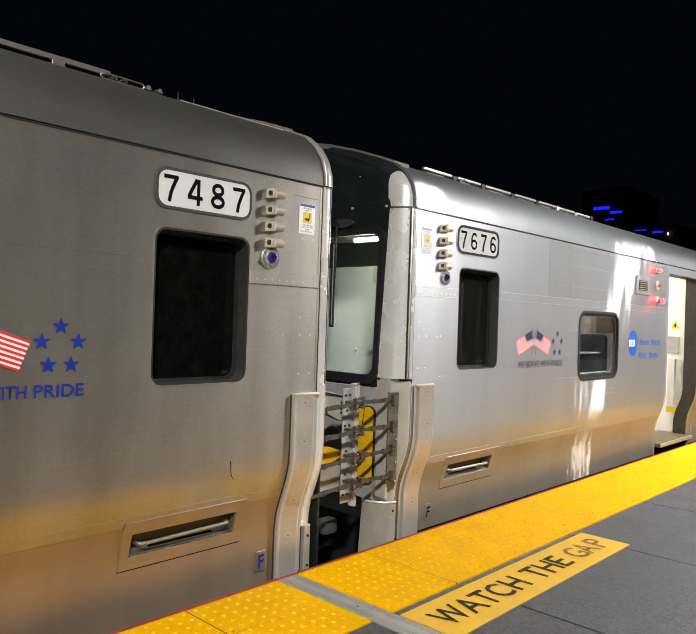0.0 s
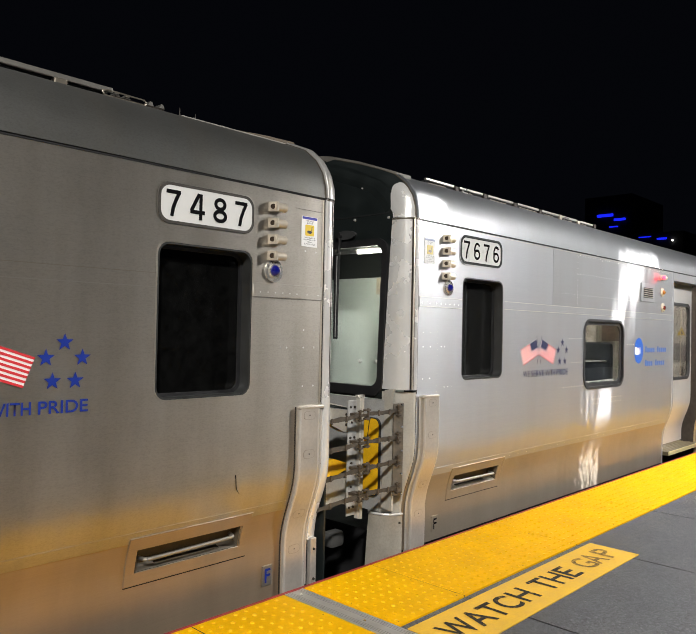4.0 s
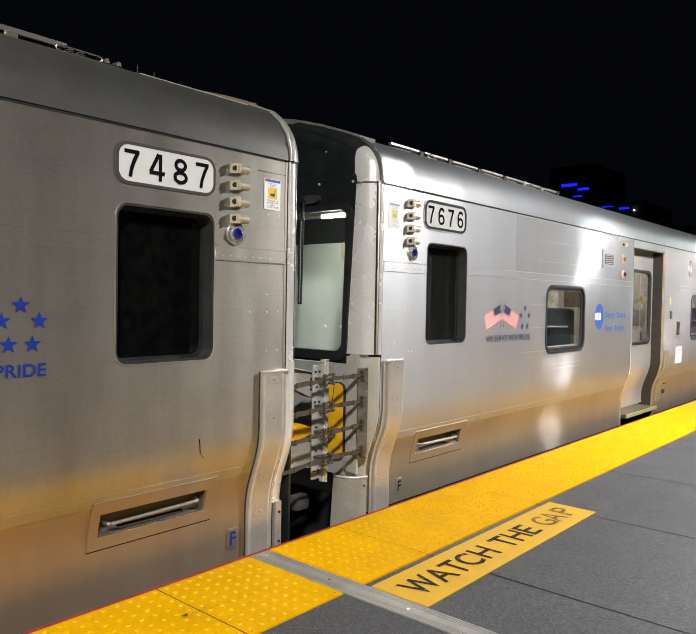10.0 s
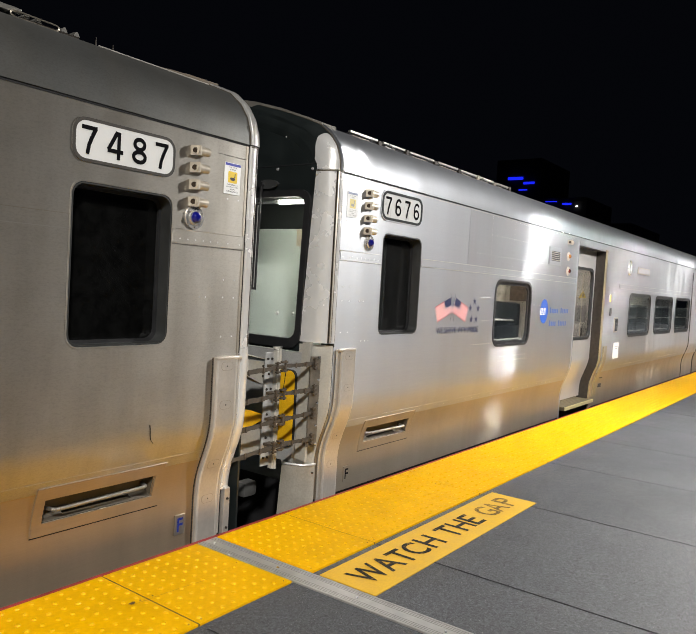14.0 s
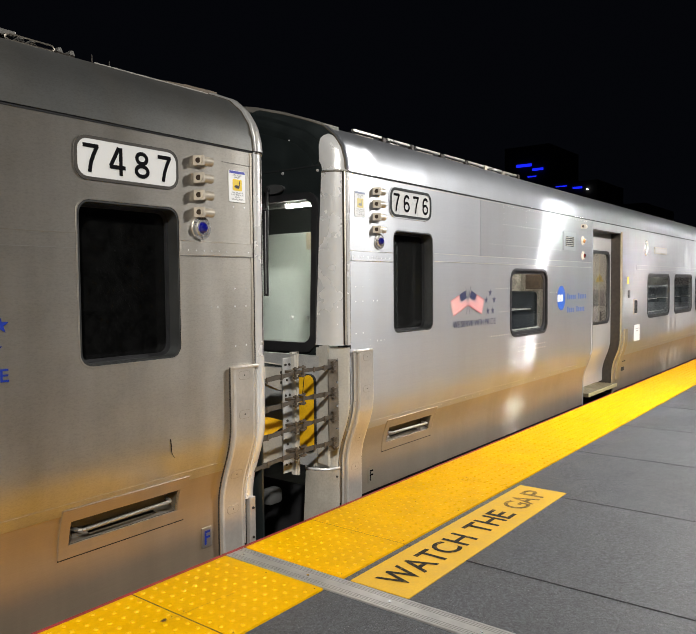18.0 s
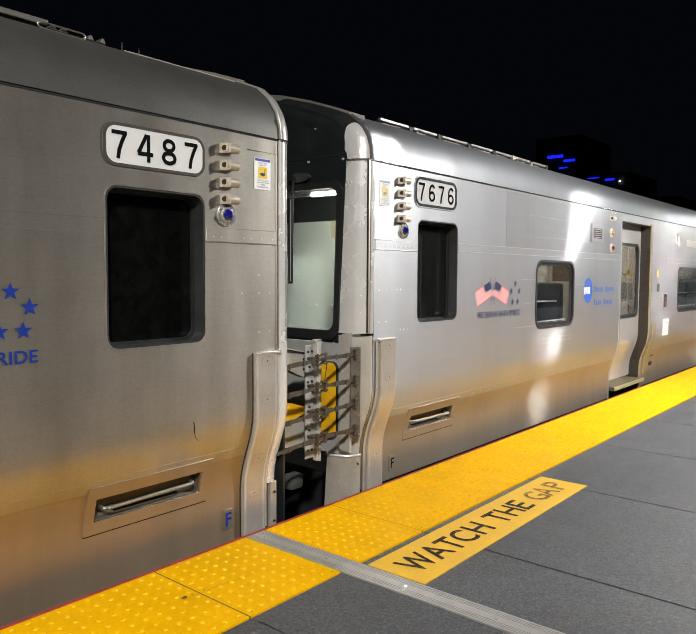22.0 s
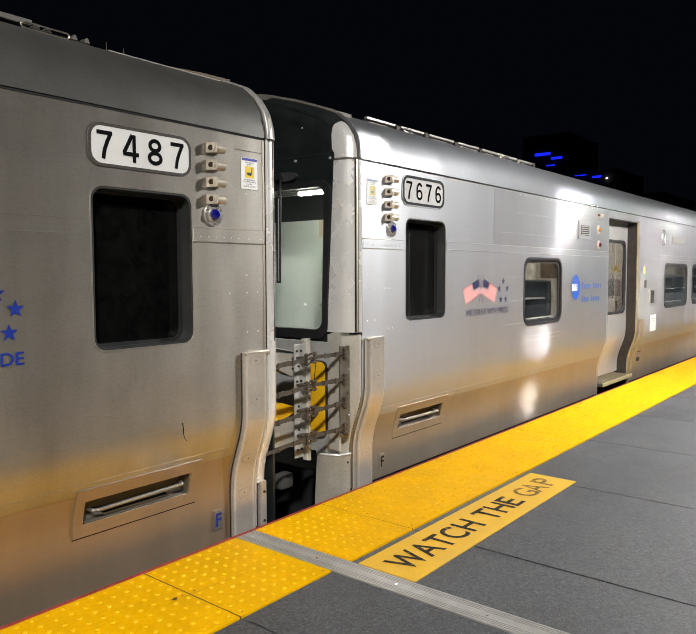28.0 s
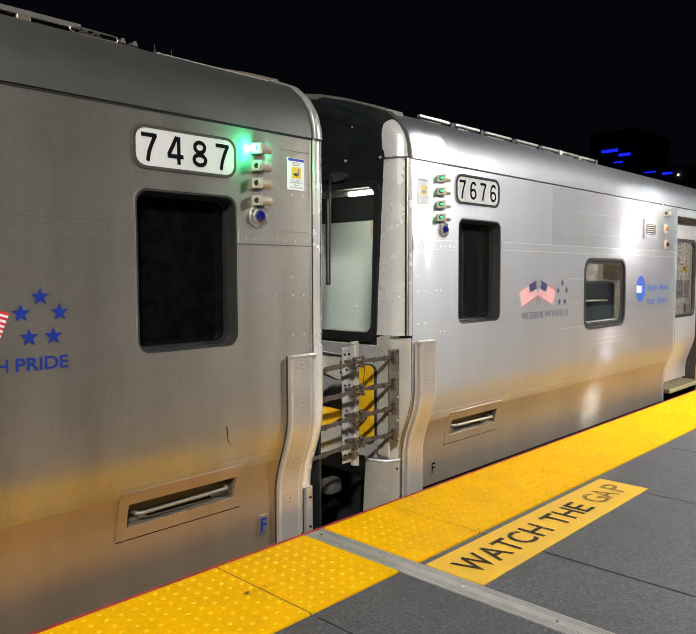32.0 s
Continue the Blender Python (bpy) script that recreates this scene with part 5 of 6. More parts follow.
part("jamb", strip(bmesh.new(), W, D1 - 0.004, D1 + 0.06, -0.6, DT + 0.02, -0.012, 0.002), JAMB, doorway, "brown brass door jamb")
part("reveal", bm, GREASY, doorway, "dark door reveal")
step = part("door_step", boxes((D0 + 0.03, D1 + 0.03, 0.165, 0.55, -0.012, 0.03), bev=0.004), BRASS_STEP, car_b, "ribbed metal door step")
part("nosing", boxes((D0 + 0.03, D1 + 0.03, 0.156, 0.169, -0.008, 0.033), bev=0.003), plain("brass_nosing", (0.62, 0.55, 0.30), 0.4, metal=0.6), step, "worn yellow step nosing")
for i in range(9):
    part("tread_rib", boxes((D0 + 0.04, D1 + 0.02, 0.18 + 0.04 * i, 0.193 + 0.04 * i, 0.029, 0.0325)), BRASS_STEP, step)

# sliding leaf, built in its closed place
LY = 0.115
lz = [z for z in SIDE_Z if z > 0.04]


def L(u, z, d):
    return W(u, z, LY + d)


bm = bmesh.new()
for z0, z1 in list(zip(lz[:-1], lz[1:])) + [(0.62, 0.72), (1.76, DT)]:
    bm.faces.new([bm.verts.new(L(u, z, 0)) for u, z in ((D0, z0), (D1, z0), (D1, z1), (D0, z1))])
hp = rounded(D0 + 0.12, D1 - 0.07, 0.80, 1.66, 0.09, 6)
um, zm = (D0 + 0.12 + D1 - 0.07) / 2, 1.23
cor = [(D1, 1.76), (D0, 1.76), (D0, 0.72), (D1, 0.72)]
md = [((D1, zm), (D1 - 0.07, zm)), ((um, 1.76), (um, 1.66)), ((D0, zm), (D0 + 0.12, zm)), ((um, 0.72), (um, 0.80))]
for k in range(4):
    flat(bm, [md[k][1], md[k][0], cor[k], md[(k + 1) % 4][0], md[(k + 1) % 4][1]] + hp[k * 7:(k + 1) * 7][::-1], lambda a, b: L(a, b, 0))
bmesh.ops.remove_doubles(bm, verts=bm.verts, dist=0.0004)
ext = bmesh.ops.extrude_face_region(bm, geom=list(bm.faces))
bmesh.ops.translate(bm, vec=(0, 0.03, 0), verts=[v for v in ext["geom"] if isinstance(v, bmesh.types.BMVert)])
door_leaf = part("door", bm, DOOR_STEEL, car_b, "sliding stainless passenger door")
part("door_seal", strip(bmesh.new(), L, D1 - 0.012, D1 + 0.004, 0.05, DT - 0.01, -0.004, 0.03), RUBBER, door_leaf)
part("window_frame", ring(bmesh.new(), rounded(D0 + 0.11, D1 - 0.06, 0.79, 1.67, 0.10), rounded(D0 + 0.145, D1 - 0.095, 0.825, 1.635, 0.07), L, -0.006, 0.03), RUBBER, door_leaf, "", True)
dp = part("pane", slab(bmesh.new(), rounded(D0 + 0.12, D1 - 0.07, 0.80, 1.66, 0.09), L, 0.012, 0.018), DOOR_GLASS, door_leaf, "door glass")
dp.visible_shadow = False

# small fittings past the door
cb = part("control_box", boxes((6.46, 6.62, 0.108, 0.122, 0.87, 1.07), bev=0.004), STEEL_FRAME, car_b, "recessed grab box in the wall")
part("opening", boxes((6.485, 6.595, 0.106, 0.1095, 0.885, 1.055)), DARK, cb)
part("grab_bar", tube(bmesh.new(), (6.54, 0.100, 0.895), (6.54, 0.100, 1.045), 0.013, seg=10), CHROME, cb, "", True)
part("warning_sticker", boxes((6.205, 6.255, 0.1165, 0.121, 1.27, 1.36)), STICK_YELLOW, car_b, "small yellow and black warning sticker")
part("push_button", boxes((6.24, 6.31, 0.112, 0.122, 1.09, 1.19), bev=0.003), RUBBER, car_b)
np_ = part("notice_plate", boxes((6.52, 6.76, 0.115, 0.122, 0.52, 0.73)), WHITE, car_b, "white notice plate")
for z, w in ((0.68, 0.14), (0.65, 0.09)):
    part("print_line", boxes((6.64 - w / 2, 6.64 + w / 2, 0.1135, 0.1155, z - 0.006, z + 0.006)), PALE_INK, np_)
part("edge_hinge", strip(bmesh.new(), W, 6.06, 6.20, 0.05, 0.70, -0.014, 0.002), JAMB, car_b, "worn brass hinge plate beside the door")
for z0, z1 in ((0.26, 0.30), (0.14, 0.19)):
    part("step_hole", boxes((6.30, 6.43, wall_y(z0) - 0.004, 0.23, z0, z1), bev=0.003), DARK, car_b)
hook = bmesh.new()
hook_pts = [(7.04 + 0.07 * math.cos(q), 1.75 + 0.10 * math.sin(q)) for q in (math.pi * k / 8 for k in range(16))]
for p, q in zip(hook_pts, hook_pts[1:] + hook_pts[:1]):
    tube(hook, (p[0], 0.112, p[1]), (q[0], 0.112, q[1]), 0.008, seg=8, caps=False)
part("hook", hook, CHROME_DISC, car_b, "bright oval ring on the wall", True)
bm = bmesh.new()
strip(bm, W, 11.52, 11.56, -0.5, 1.9, -0.006, 0.002)
strip(bm, W, 12.58, 12.66, -0.5, 1.9, -0.006, 0.002)
part("door_frame", bm, GREASY, car_b)

# interior of the farther car
part("cabin_floor", boxes((0.9, 20.0, 0.36, 3.1, -0.04, 0.02)), INTERIOR, car_b)
part("cabin_ceiling", boxes((1.0, 20.0, 0.30, 3.1, 2.12, 2.15)), WHITE_PANEL, car_b)
part("cabin_wall", boxes((1.0, 20.0, 3.06, 3.1, 0.02, 2.12)), INTERIOR, car_b)
part("ceiling_light", boxes((2.5, 20.0, 1.62, 1.78, 2.10, 2.118)), CAR_LIGHT, car_b, "lit strip light along the ceiling")
part("cab_partition", boxes((2.15, 2.2, 0.30, 3.06, 0.02, 2.12)), INTERIOR, car_b)
part("vestibule_light", boxes((5.0, 5.8, 0.5, 1.4, 2.10, 2.118)), glow("vestibule_glow", (1.0, 0.95, 0.85), 9.0), car_b, "lit vestibule ceiling light")


def seat(u, y0, y1):
    s = part("seat", boxes((u, u + 0.10, y0, y1, 0.42, 1.21), bev=0.045), SEAT, car_b, "dark blue grey passenger seat", True)
    part("cushion", boxes((u + 0.09, u + 0.52, y0, y1, 0.36, 0.47), bev=0.03), SEAT, s, "", True)
    bm = tube(bmesh.new(), (u - 0.02, y0 + 0.03, 1.02), (u - 0.02, y1 - 0.03, 1.02), 0.013, seg=8)
    part("grab_rail", bm, CHROME, s, "", True)


bm = bmesh.new()
slab(bm, [(0.40, 0.42), (1.36, 0.42), (1.36, 1.02), (1.30, 1.12), (1.18, 1.165), (0.60, 1.165), (0.48, 1.12), (0.40, 1.02)], lambda a, b, d: (2.98 + d, a, b), 0.0, 0.12)
front_seat = part("seat", bm, SEAT, car_b, "dark blue grey seat with rounded shoulders", True)
part("headrest", boxes((2.96, 3.08, 0.55, 1.22, 1.10, 1.19), bev=0.03), plain("grey_headrest", (0.12, 0.13, 0.135), 0.5), front_seat, "grey headrest cover", True)
part("grab_rail", tube(bmesh.new(), (2.94, 0.42, 0.93), (2.94, 1.34, 0.93), 0.012, seg=8), CHROME, front_seat, "", True)
part("pole", tube(bmesh.new(), (2.86, 0.62, 0.02), (2.86, 0.62, 2.11), 0.016, seg=10), CHROME, car_b, "upright chrome pole", True)
part("poster_frame", boxes((4.745, 4.757, 0.46, 0.86, 1.22, 1.55), bev=0.004), plain("brown_poster", (0.10, 0.065, 0.04), 0.4, var=0.5, scale=18), car_b, "dark brown framed notice")
part("poster_frame", boxes((4.745, 4.757, 0.92, 1.30, 1.12, 1.60), bev=0.004), plain("pale_poster", (0.55, 0.50, 0.44), 0.4, var=0.4, scale=14), car_b, "pale framed notice")
part("bag", boxes((3.45, 3.85, 0.70, 1.10, 1.04, 1.16), bev=0.05), plain("dark_red_case", (0.14, 0.05, 0.035), 0.6, var=0.2), car_b, "small dark case on the far seat", True)
for u in (3.92, 7.0, 7.85, 8.7, 9.55, 10.4, 11.2, 12.9, 13.8, 14.7, 15.6):
    seat(u, 0.40, 1.36)
    seat(u + 0.05, 1.95, 2.95)
for u0, u1 in wins_b[:5]:
    part("sill_rail", tube(bmesh.new(), (u0, 0.30, 1.04), (u1, 0.30, 1.04), 0.006, seg=8), PALE_RAIL, car_b, "pale rail across the window", True)
    part("blind_rail", boxes((u0 + 0.03, u1 - 0.03, 0.185, 0.20, 0.862, 0.874)), PALE_RAIL, car_b, "pale rail at the window foot")

for u0, u1 in wins_b[:6]:
    part("far_window", boxes((u0, u1, 3.035, 3.062, 0.83, 1.40), bev=0.01), FAR_GLASS, car_b, "dark window of the far side")
    part("window_trim", boxes((u0 - 0.03, u1 + 0.03, 3.04, 3.06, 0.78, 0.825), (u0 - 0.03, u1 + 0.03, 3.04, 3.06, 1.405, 1.44)), WHITE_PANEL, car_b)
    part("luggage_rack", boxes((u0 - 0.1, u1 + 0.1, 2.62, 3.06, 1.56, 1.585), bev=0.004), CHROME_DISC, car_b, "overhead luggage rack")
part("vestibule_partition", boxes((4.76, 4.80, 0.30, 1.40, 0.02, 2.11), bev=0.006), plain("beige_partition", (0.33, 0.30, 0.26), 0.4, var=0.08), car_b, "beige partition beside the door")
for z in (1.52, 1.60):
    part("luggage_rail", tube(bmesh.new(), (2.4, 0.62, z), (4.6, 0.62, z), 0.012, seg=8), CHROME, car_b)
part("luggage_shelf", boxes((2.4, 4.6, 0.34, 0.62, 1.53, 1.545)), INTERIOR, car_b)
vp = part("vestibule_panel", boxes((6.06, 6.10, 0.24, 1.3, 0.02, 2.11), bev=0.006), WHITE_PANEL, car_b, "white vestibule partition")
part("warning_sign", slab(bmesh.new(), [(0.375, 1.30), (0.475, 1.30), (0.425, 1.40)], lambda a, b, d: (6.054 + d, a, b), 0, 0.006), STICK_YELLOW, vp)
part("sign_mark", boxes((6.052, 6.056, 0.416, 0.434, 1.315, 1.36)), INK, vp)
part("intercom", boxes((6.04, 6.06, 0.37, 0.52, 0.99, 1.20), bev=0.006), GREY_PAINT, vp)
part("sunk_panel", boxes((6.05, 6.062, 0.33, 0.50, 0.34, 0.92), bev=0.004), plain("panel_shade", (0.62, 0.60, 0.55), 0.4), vp)
part("handrail", tube(bmesh.new(), (6.03, 0.40, 0.36), (6.03, 0.40, 0.92), 0.012, seg=8), CHROME, vp)
part("floor_sticker", boxes((6.052, 6.058, 0.33, 0.50, 0.26, 0.33)), STICK_YELLOW, vp)

# cab seen through the end window
cab_wall = part("cab_wall", boxes((0.78, 0.80, 0.45, 1.75, 0.5, 1.668), bev=0.004), GREEN_PANEL, car_b, "pale green cab wall")
part("cab_back", boxes((1.10, 1.12, 0.24, 1.9, 0.3, 2.1)), plain("dim_grey_cab_lining", (0.065, 0.073, 0.07), 0.6, var=0.15), car_b)
part("cab_side_lining", boxes((0.43, 0.86, 0.215, 0.235, 0.3, 2.0)), REVEAL, car_b)
part("cab_light", boxes((0.43, 0.46, 0.33, 0.66, 1.80, 1.826), bev=0.003), CAB_LIGHT, car_b, "lit cab lamp")
part("lamp_housing", boxes((0.432, 0.47, 0.30, 1.10, 1.826, 1.85), (0.435, 0.465, 0.665, 1.10, 1.806, 1.824)), GREY_PAINT, car_b)
part("cab_rail", tube(bmesh.new(), (-1.40, 0.62, 1.17), (-0.98, 0.62, 1.17), 0.012, seg=8), CHROME, car_a)
vent_b = part("cab_vent", boxes((0.772, 0.78, 0.66, 0.78, 1.545, 1.665)), plain("beige_vent", (0.5, 0.45, 0.33), 0.5), cab_wall)
for i in range(4):
    part("vent_slat", boxes((0.768, 0.774, 0.665, 0.73, 1.56 + 0.024 * i, 1.572 + 0.024 * i)), INK, vent_b)
for y, z in ((0.78, 1.06), (0.93, 1.06)):
    part("wall_stud", tube(bmesh.new(), (0.78, y, z), (0.765, y, z), 0.016, 0.01, 12), POST, cab_wall)
wiper = part("wiper", tube(bmesh.new(), (0.27, 0.67, 1.80), (0.268, 0.68, 1.24), 0.006, 0.005, 8), RUBBER, car_b, "black windscreen wiper")
part("blade", boxes((0.262, 0.272, 0.672, 0.708, 1.225, 1.78), bev=0.002), RUBBER, wiper, "black rubber wiper blade")
part("blade_rail", tube(bmesh.new(), (0.260, 0.685, 1.24), (0.260, 0.682, 1.77), 0.003, seg=6), GREY_PAINT, wiper)
part("wiper_arm", tube(bmesh.new(), (0.26, 0.66, 1.89), (0.265, 0.675, 1.79), 0.012, 0.009, 8), RUBBER, wiper)
oval_plate = [(0.625 + 0.085 * math.cos(q), 1.905 + 0.030 * math.sin(q)) for q in (math.pi * k / 10 for k in range(20))]
part("wiper_motor", slab(bmesh.new(), oval_plate, lambda a, b, d: (d, a, b), 0.274, 0.298), plain("dark_wiper_plate", (0.045, 0.046, 0.046), 0.45, var=0.2), wiper, "dark oval wiper plate", True)
part("wiper_hub", tube(bmesh.new(), (0.285, 0.67, 1.905), (0.255, 0.67, 1.905), 0.022, 0.018, 14), RUBBER, wiper, "", True)

# barrier between the cars
bracket = part("barrier_bracket", moved(boxes((0.0, 0.075, -0.005, 0.005, 0.285, 0.845), bev=0.003), pose(0.264, 0.178, 0, 0, 0, -14)), BRACKET, car_b, "dull brown hinge plate for the gap straps")
for z in (0.835, 0.70, 0.555, 0.415, 0.30):
    part("bolt", tube(bmesh.new(), (0.322, 0.161, z), (0.322, 0.153, z), 0.009, 0.007, 8), CHROME, bracket)
BY = 0.190
for zr, zm_ in ((0.80, 0.79), (0.64, 0.628), (0.497, 0.475), (0.336, 0.325)):
    strap = None
    for (xa, ya, za), (xb, yb, zb) in (((0.285, 0.160, zr), (0.055, BY, zm_ + 0.006)), ((-0.035, BY, zm_), (-0.36, BY, zm_ - 0.022))):
        bm = bmesh.new()
        r = random.Random(int(zr * 1000) + int(xa * 100))
        k = 7
        pts = []
        for i in range(k + 1):
            t = i / k
            h = 0.0125 + r.uniform(-0.004, 0.003)
            pts.append((xa + (xb - xa) * t, ya + (yb - ya) * t, za + (zb - za) * t + r.uniform(-0.002, 0.002), h))
        rows = [[bm.verts.new(p) for p in ((x, y - 0.004, z - h), (x, y - 0.004, z + h), (x, y + 0.004, z + h), (x, y + 0.004, z - h))] for x, y, z, h in pts]
        for a, b in zip(rows[:-1], rows[1:]):
            for q in range(4):
                bm.faces.new((a[q], a[(q + 1) % 4], b[(q + 1) % 4], b[q]))
        bm.faces.new(rows[0])
        bm.faces.new(rows[-1][::-1])
        strap = part("barrier_strap", bm, STRAP, car_b, "dirty webbing strap across the gap")
        for t in (0.32, 0.68):
            x, y, z = xa + (xb - xa) * t, ya + (yb - ya) * t, za + (zb - za) * t
            part("buckle", boxes((x - 0.005, x + 0.005, y - 0.009, y - 0.003, z - 0.017, z + 0.017)), HINGE_IRON, strap)
        hx = xa if xa > 0.2 else xa + 0.012
        hinge = part("hinge", tube(bmesh.new(), (hx, ya - 0.004, za - 0.036), (hx, ya - 0.004, za + 0.036), 0.0075, seg=10), HINGE_IRON, strap, "worn steel hinge pin", True)
        for dz in (-0.026, 0.0, 0.026):
            part("knuckle", boxes((hx - 0.012, hx + 0.018, ya - 0.014, ya + 0.006, za + dz - 0.005, za + dz + 0.005)), HINGE_IRON, hinge)
    hinge = part("hinge", tube(bmesh.new(), (0.045, BY - 0.004, zm_ - 0.03), (0.045, BY - 0.004, zm_ + 0.04), 0.0075, seg=10), HINGE_IRON, strap, "worn steel hinge pin", True)
    for dz in (-0.02, 0.03):
        part("knuckle", boxes((0.012, 0.058, BY - 0.012, BY + 0.008, zm_ + dz - 0.005, zm_ + dz + 0.005)), HINGE_IRON, hinge)
    part("hinge_arm", boxes((-0.005, 0.05, BY, 0.29, zm_ - 0.008, zm_ + 0.008)), HINGE_IRON, hinge)
post = part("barrier_post", boxes((-0.021, 0.055, 0.286, 0.294, 0.19, 0.87), bev=0.003), GREY_PAINT, car_b, "grey steel barrier post")
part("flange", boxes((0.053, 0.069, 0.262, 0.294, 0.17, 0.885), bev=0.002), CREAM, post)
part("flange", boxes((0.083, 0.105, 0.272, 0.29, 0.16, 0.90), bev=0.002), CREAM, post)
part("flange_gap", boxes((0.069, 0.083, 0.285, 0.292, 0.17, 0.885)), DARK, post)
part("top_plate", boxes((0.045, 0.105, 0.272, 0.292, 0.888, 0.90)), CREAM, post)
for z in (0.83, 0.74, 0.65, 0.50, 0.36, 0.24):
    for x in ((0.0, 0.034) if z in (0.83, 0.65, 0.24) else (0.012,)):
        part("bolt", tube(bmesh.new(), (x, 0.286, z), (x, 0.279, z), 0.008, 0.006, 8), GREASY, post)
yel = part("yellow_cover", slab(bmesh.new(), rounded(0.303, 0.45, 0.262, 0.735, 0.04), lambda a, b, d: (0.272 + d, a, b), 0, 0.02), YELLOW_PAINT, car_b, "yellow painted cover plate")
part("cover_edge", ring(bmesh.new(), rounded(0.297, 0.456, 0.256, 0.741, 0.045), rounded(0.303, 0.45, 0.262, 0.735, 0.04), lambda a, b, d: (0.274 + d, a, b), 0, 0.02), RUBBER, yel)
part("slit", slab(bmesh.new(), [(0.392, 0.60), (0.397, 0.60), (0.379, 0.73), (0.374, 0.73)], lambda a, b, d: (0.2705 + d, a, b), 0, 0.002), DARK, yel)
part("side_column", slab(bmesh.new(), [(0.282, 0.195), (0.20, 0.185), (0.20, 0.93), (0.266, 0.92)], lambda a, b, d: (0.284 + d, a, b), 0, 0.02), CREAM, car_b, "cream painted column beside the end door")
bm = bmesh.new()
n = 10
for i in range(n + 1):
    a = math.pi / 2 * i / n
    bm.verts.new((0.40 - 0.125 * math.sin(a), 0.205 + 0.17 * (1 - math.cos(a)), 0.15))
    bm.verts.new((0.40 - 0.15 * math.sin(a), 0.21 + 0.19 * (1 - math.cos(a)), -0.55))
bm.verts.ensure_lookup_table()
for i in range(n):
    bm.faces.new((bm.verts[2 * i], bm.verts[2 * i + 2], bm.verts[2 * i + 3], bm.verts[2 * i + 1]))
bm.faces.new([bm.verts[2 * i] for i in range(n + 1)])
part("corner_skirt", bm, plain("tan_cream_paint", (0.33, 0.30, 0.25), 0.45, var=0.12, scale=6, stain=0.15), car_b, "rounded cream lower corner skirt", True)
bm = bmesh.new()
rows = []
for i in range(n + 1):
    a = math.pi / 2 * i / n
    dx, dy = math.sin(a), 1 - math.cos(a)
    rows.append([bm.verts.new((0.40 - (0.125 + 0.008 * math.cos(q)) * dx, 0.205 - 0.008 * math.cos(q) + (0.17 + 0.008 * math.cos(q)) * dy, 0.150 + 0.008 * math.sin(q))) for q in (2 * math.pi * k / 8 for k in range(8))])
for a, b in zip(rows[:-1], rows[1:]):
    for k in range(8):
        bm.faces.new((a[k], a[(k + 1) % 8], b[(k + 1) % 8], b[k]))
# pale post colour on the lip paints the highlight along the skirt's top
part("rolled_lip", bm, POST, car_b, "rolled lip of the corner skirt, highlight in its pale colour", True)
for z in (0.10, -0.12):
    part("bolt", tube(bmesh.new(), (0.37, 0.204, z), (0.37, 0.196, z), 0.007, 0.006, 8), GREASY, car_b)
part("cable_drum", boxes((0.07, 0.19, 0.49, 0.58, -0.07, 0.03), bev=0.025), plain("dark_grey_fitting", (0.09, 0.09, 0.087), 0.5), car_b, "rounded grey fitting below the gap", True)
cup = part("coupler", tube(bmesh.new(), (0.28, 0.95, -0.15), (-0.2, 0.95, -0.15), 0.12, seg=18), GREY_PAINT, car_b, "dark coupler between the cars", True)
part("coupler_head", boxes((-0.12, 0.08, 0.80, 1.10, -0.3, 0.0), bev=0.03), GREASY, cup)
part("buffer_beam", boxes((0.10, 0.13, 0.35, 3.0, -0.45, -0.40)), GREASY, car_b)
# brackets on the nearer car's end
def front(a, b, d):
    return (a, 0.34 + d, b)


side_box = part("end_box", slab(bmesh.new(), [(-0.20, 0.80), (-0.20, 0.84), (0.05, 0.802), (0.045, 0.665), (0.0, 0.68), (-0.10, 0.725)], front, 0.0, 0.06), CREAM, car_b, "cream bracket box on the car end")
part("box_top", slab(bmesh.new(), [(-0.20, 0.845), (0.05, 0.806), (0.05, 0.815), (-0.20, 0.868)], front, -0.006, 0.08), BLACK_PAINT, side_box)
part("box_lid", slab(bmesh.new(), [(-0.20, 0.868), (0.05, 0.815), (0.05, 0.82), (-0.20, 0.876)], front, -0.01, 0.08), CREAM, side_box)
for x, z in ((0.02, 0.78), (0.02, 0.72), (0.015, 0.745)):
    part("bolt", tube(bmesh.new(), (x, 0.34, z), (x, 0.332, z), 0.009, 0.007, 8), GREASY, side_box)
part("lower_bracket", slab(bmesh.new(), [(-0.20, 0.28), (-0.20, 0.40), (-0.03, 0.405), (0.03, 0.40), (0.03, 0.245), (-0.06, 0.262)], front, 0.0, 0.05), CREAM, car_b, "cream lower bracket")
part("yellow_block", slab(bmesh.new(), [(-0.20, 0.43), (-0.20, 0.53), (-0.07, 0.525), (0.035, 0.49), (0.035, 0.455), (-0.05, 0.43)], front, 0.0, 0.06), YELLOW_PAINT, car_b, "yellow painted block")
part("bracket_web", boxes((0.03, 0.27, 0.36, 0.38, 0.40, 0.43)), GREASY, car_b)
lp = part("lower_post", boxes((-0.392, -0.35, 0.19, 0.225, -0.4, 0.16), bev=0.006), PAD, car_a)
for z in (0.10, -0.06):
    part("bolt", tube(bmesh.new(), (-0.371, 0.191, z), (-0.371, 0.183, z), 0.008, 0.006, 8), GREASY, lp)

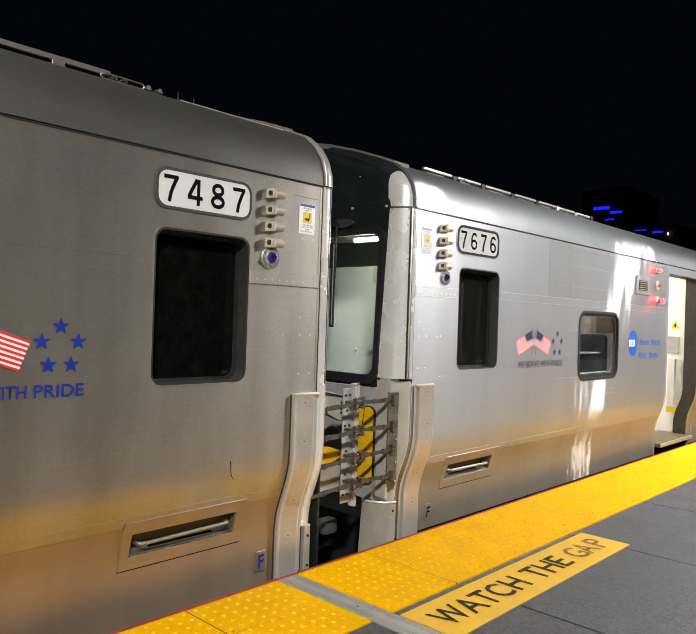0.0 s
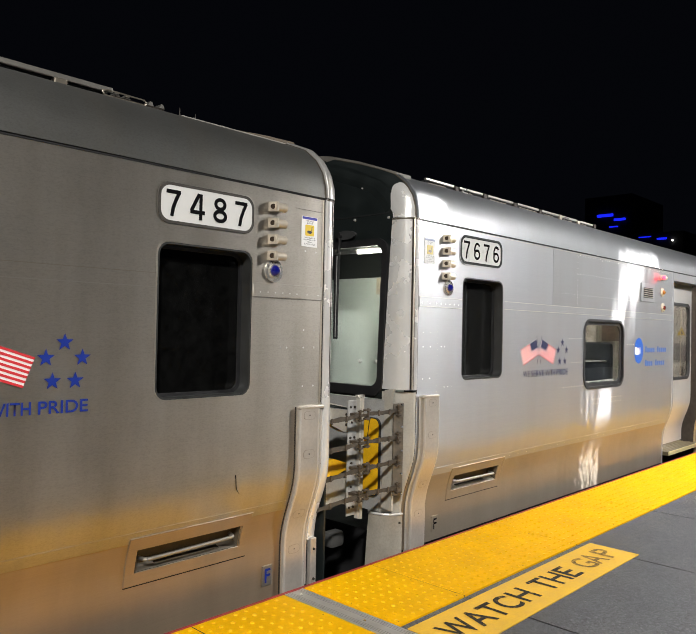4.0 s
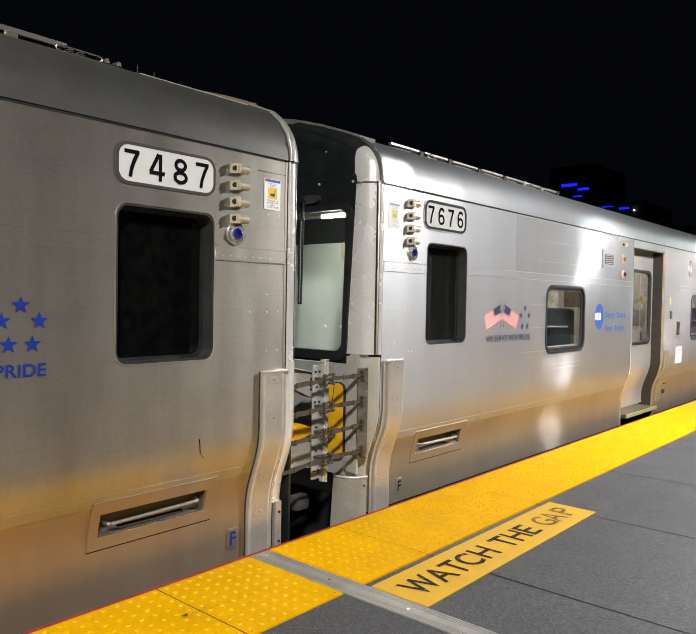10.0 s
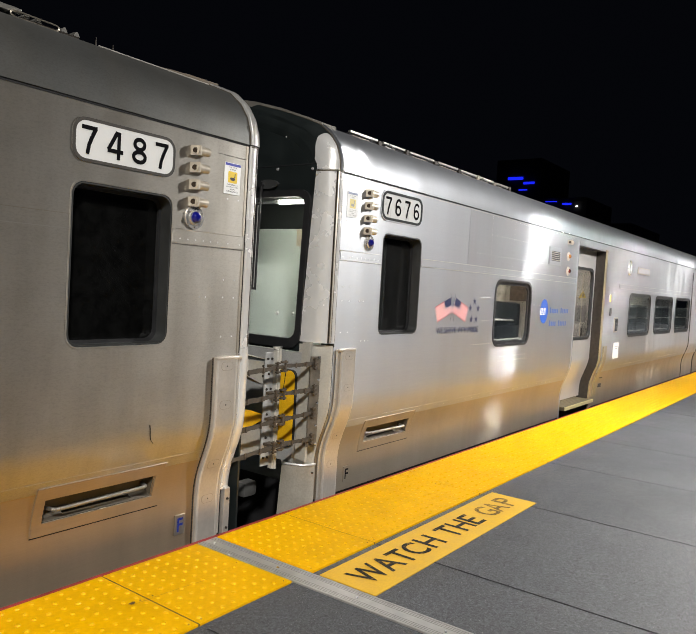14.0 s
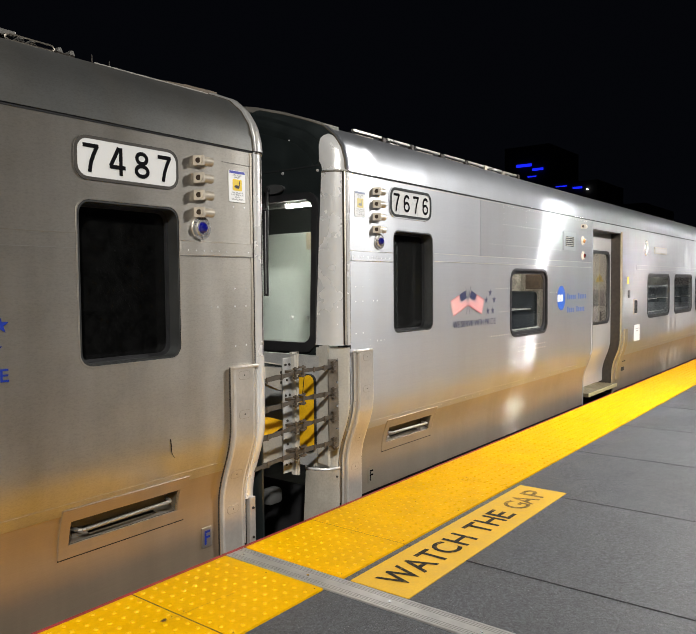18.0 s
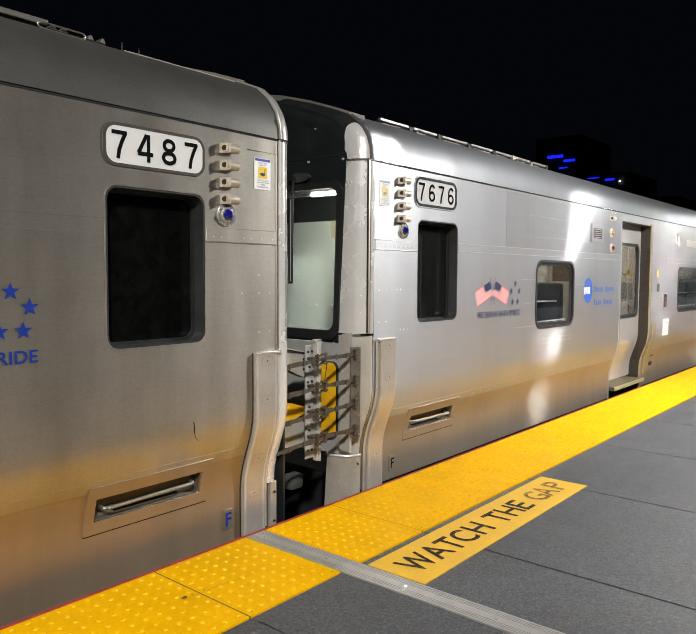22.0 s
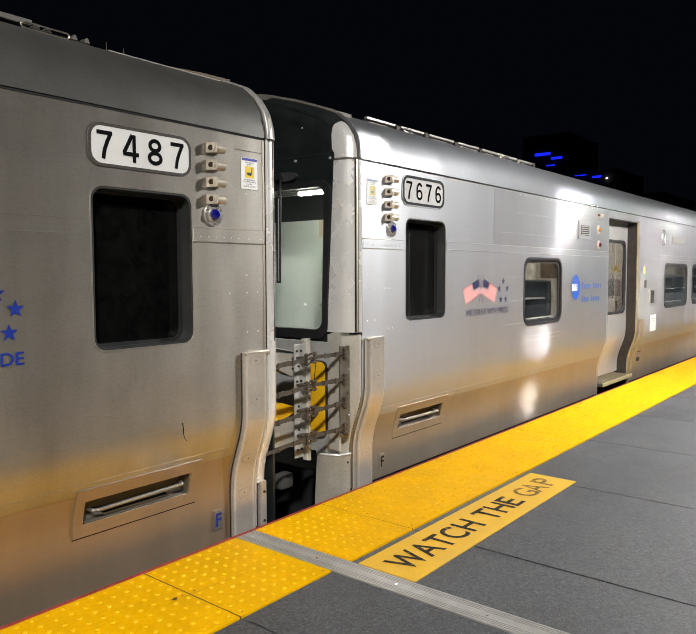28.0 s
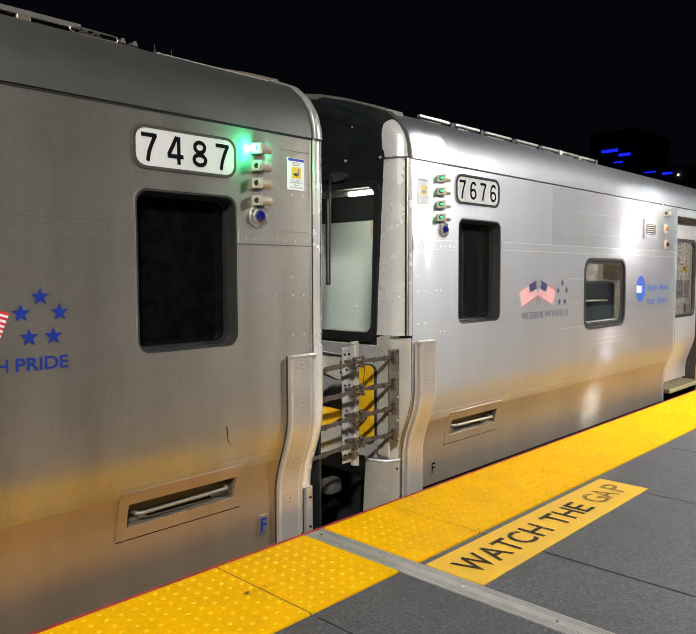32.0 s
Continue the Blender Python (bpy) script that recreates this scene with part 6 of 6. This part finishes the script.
# ---- far background ----
station_house = new("distant_building", mesh_of("distant_building", boxes((53, 62, 12, 40, -1.7, 7.2)), BUILDING))
tagged(station_house, "dark distant building against the night sky", "building", kind="structure")
part("tower", boxes((53.2, 60, 19.5, 23.4, 7.2, 12.6)), BUILDING, station_house)
part("wing", boxes((53.2, 60, 15.6, 19.5, 7.2, 9.3)), BUILDING, station_house)
for y0, y1, z0, z1 in ((21.0, 22.3, 10.90, 11.12), (20.0, 20.9, 10.50, 10.68), (20.6, 21.3, 10.0, 10.08), (16.8, 17.5, 8.72, 8.86), (18.0, 18.9, 8.98, 9.04)):
    part("blue_light_strip", boxes((53.05, 53.2, y0, y1, z0, z1)), SKY_BLUE, station_house, "glowing blue light strip")
sp = bmesh.new()
bmesh.ops.create_icosphere(sp, subdivisions=2, radius=0.07)
dl = new("distant_lamp", mesh_of("distant_lamp", sp, STAR_GLOW))
dl.location = (53.1, 16.35, 8.6)
tagged(dl, "tiny white lamp in the night distance", "lamp")

# ---- lit lenses that come and go, and green glints as glowing balls ----
bm = bmesh.new()
bmesh.ops.create_icosphere(bm, subdivisions=2, radius=0.012)
green_lens = part("green_lens", bm, LED_GREEN, car_a, "bright green lit lens", True)
bm = bmesh.new()
bmesh.ops.create_icosphere(bm, subdivisions=2, radius=0.009)
green_back = part("green_lens", bm, LED_GREEN, car_a, "bright green lit lens", True)
bm = bmesh.new()
bmesh.ops.create_icosphere(bm, subdivisions=2, radius=0.020)
red_lens = part("red_lens_upper", bm, LED_RED, car_b, "red lit lens", True)
bm = bmesh.new()
bmesh.ops.create_icosphere(bm, subdivisions=2, radius=0.030)
red_low = part("red_lens_lower", bm, LED_RED, car_b, "red lit lens", True)

# the far lamps' green reflections, put in as small glowing balls
far_green = []
for z in (1.888, 1.807, 1.726, 1.645):
    bm = bmesh.new()
    bmesh.ops.create_icosphere(bm, subdivisions=2, radius=0.007)
    far_green.append((part("green_glint", bm, GLINT_GREEN, car_b, "faint green reflection, glowing in the lamp eye", True), z))
# added unseen boxes that shut in the lenses' light while off
part("lens_light_blocker", boxes((0.66, 0.74, 0.22, 0.30, 1.62, 1.92)), DARK, car_b)
part("lens_light_blocker", boxes((-0.86, -0.78, 0.25, 0.35, 1.84, 1.94)), DARK, car_a)
part("lens_light_blocker", boxes((4.42, 4.52, 0.20, 0.28, 1.85, 1.94)), DARK, car_b)
part("lens_light_blocker", boxes((4.50, 4.61, 0.20, 0.28, 1.525, 1.635)), DARK, car_b)


def motions():
    shift = [(0, 0), (31.3, 0), (31.5, -0.022), (31.7, -0.066), (31.85, -0.105), (32.0, -0.157)]
    for c in (car_a, car_b):
        walk(c, [(t, pose(MID + d, 0, 0)) for t, d in shift])
    walk(door_leaf, [(0, pose(-1.0, 0, 0)), (2.9, pose(-1.0, 0, 0)), (3.2, pose(-0.75, 0, 0)), (3.5, pose(-0.31, 0, 0)), (4.3, pose(-0.05, 0, 0)), (4.7, pose(0, 0, 0)), (32, pose(0, 0, 0))])
    hide, show = (-0.82, 0.30, 1.888), (-0.806, 0.0975, 1.888)
    walk(green_lens, [(0, pose(*hide)), (31.5, pose(*hide)), (31.6, pose(*show)), (32, pose(*show))])
    walk(green_back, [(0, pose(*hide)), (31.5, pose(*hide)), (31.6, pose(-0.704, 0.098, 1.888)), (32, pose(-0.704, 0.098, 1.888))])
    for eye, z in far_green:
        walk(eye, [(0, pose(0.70, 0.26, z)), (31.65, pose(0.70, 0.26, z)), (31.75, pose(0.668, 0.093, z)), (32, pose(0.668, 0.093, z))])
    up_on, up_off = (4.478, 0.080, 1.893), (4.478, 0.24, 1.893)
    walk(red_lens, [(0, pose(*up_on)), (9.5, pose(*up_on)), (9.7, pose(*up_off)), (32, pose(*up_off))])
    on, off = (4.555, 0.068, 1.582), (4.555, 0.24, 1.582)
    rows = [(0, on), (0.4, on), (0.5, off)]
    for t0, t1 in ((0.82, 1.2), (1.65, 2.02), (2.47, 2.84), (3.32, 3.68)):
        rows += [(t0 - 0.07, off), (t0, on), (t1, on), (t1 + 0.07, off)]
    walk(red_low, [(t, pose(*p)) for t, p in rows + [(32, off)]])


motions()
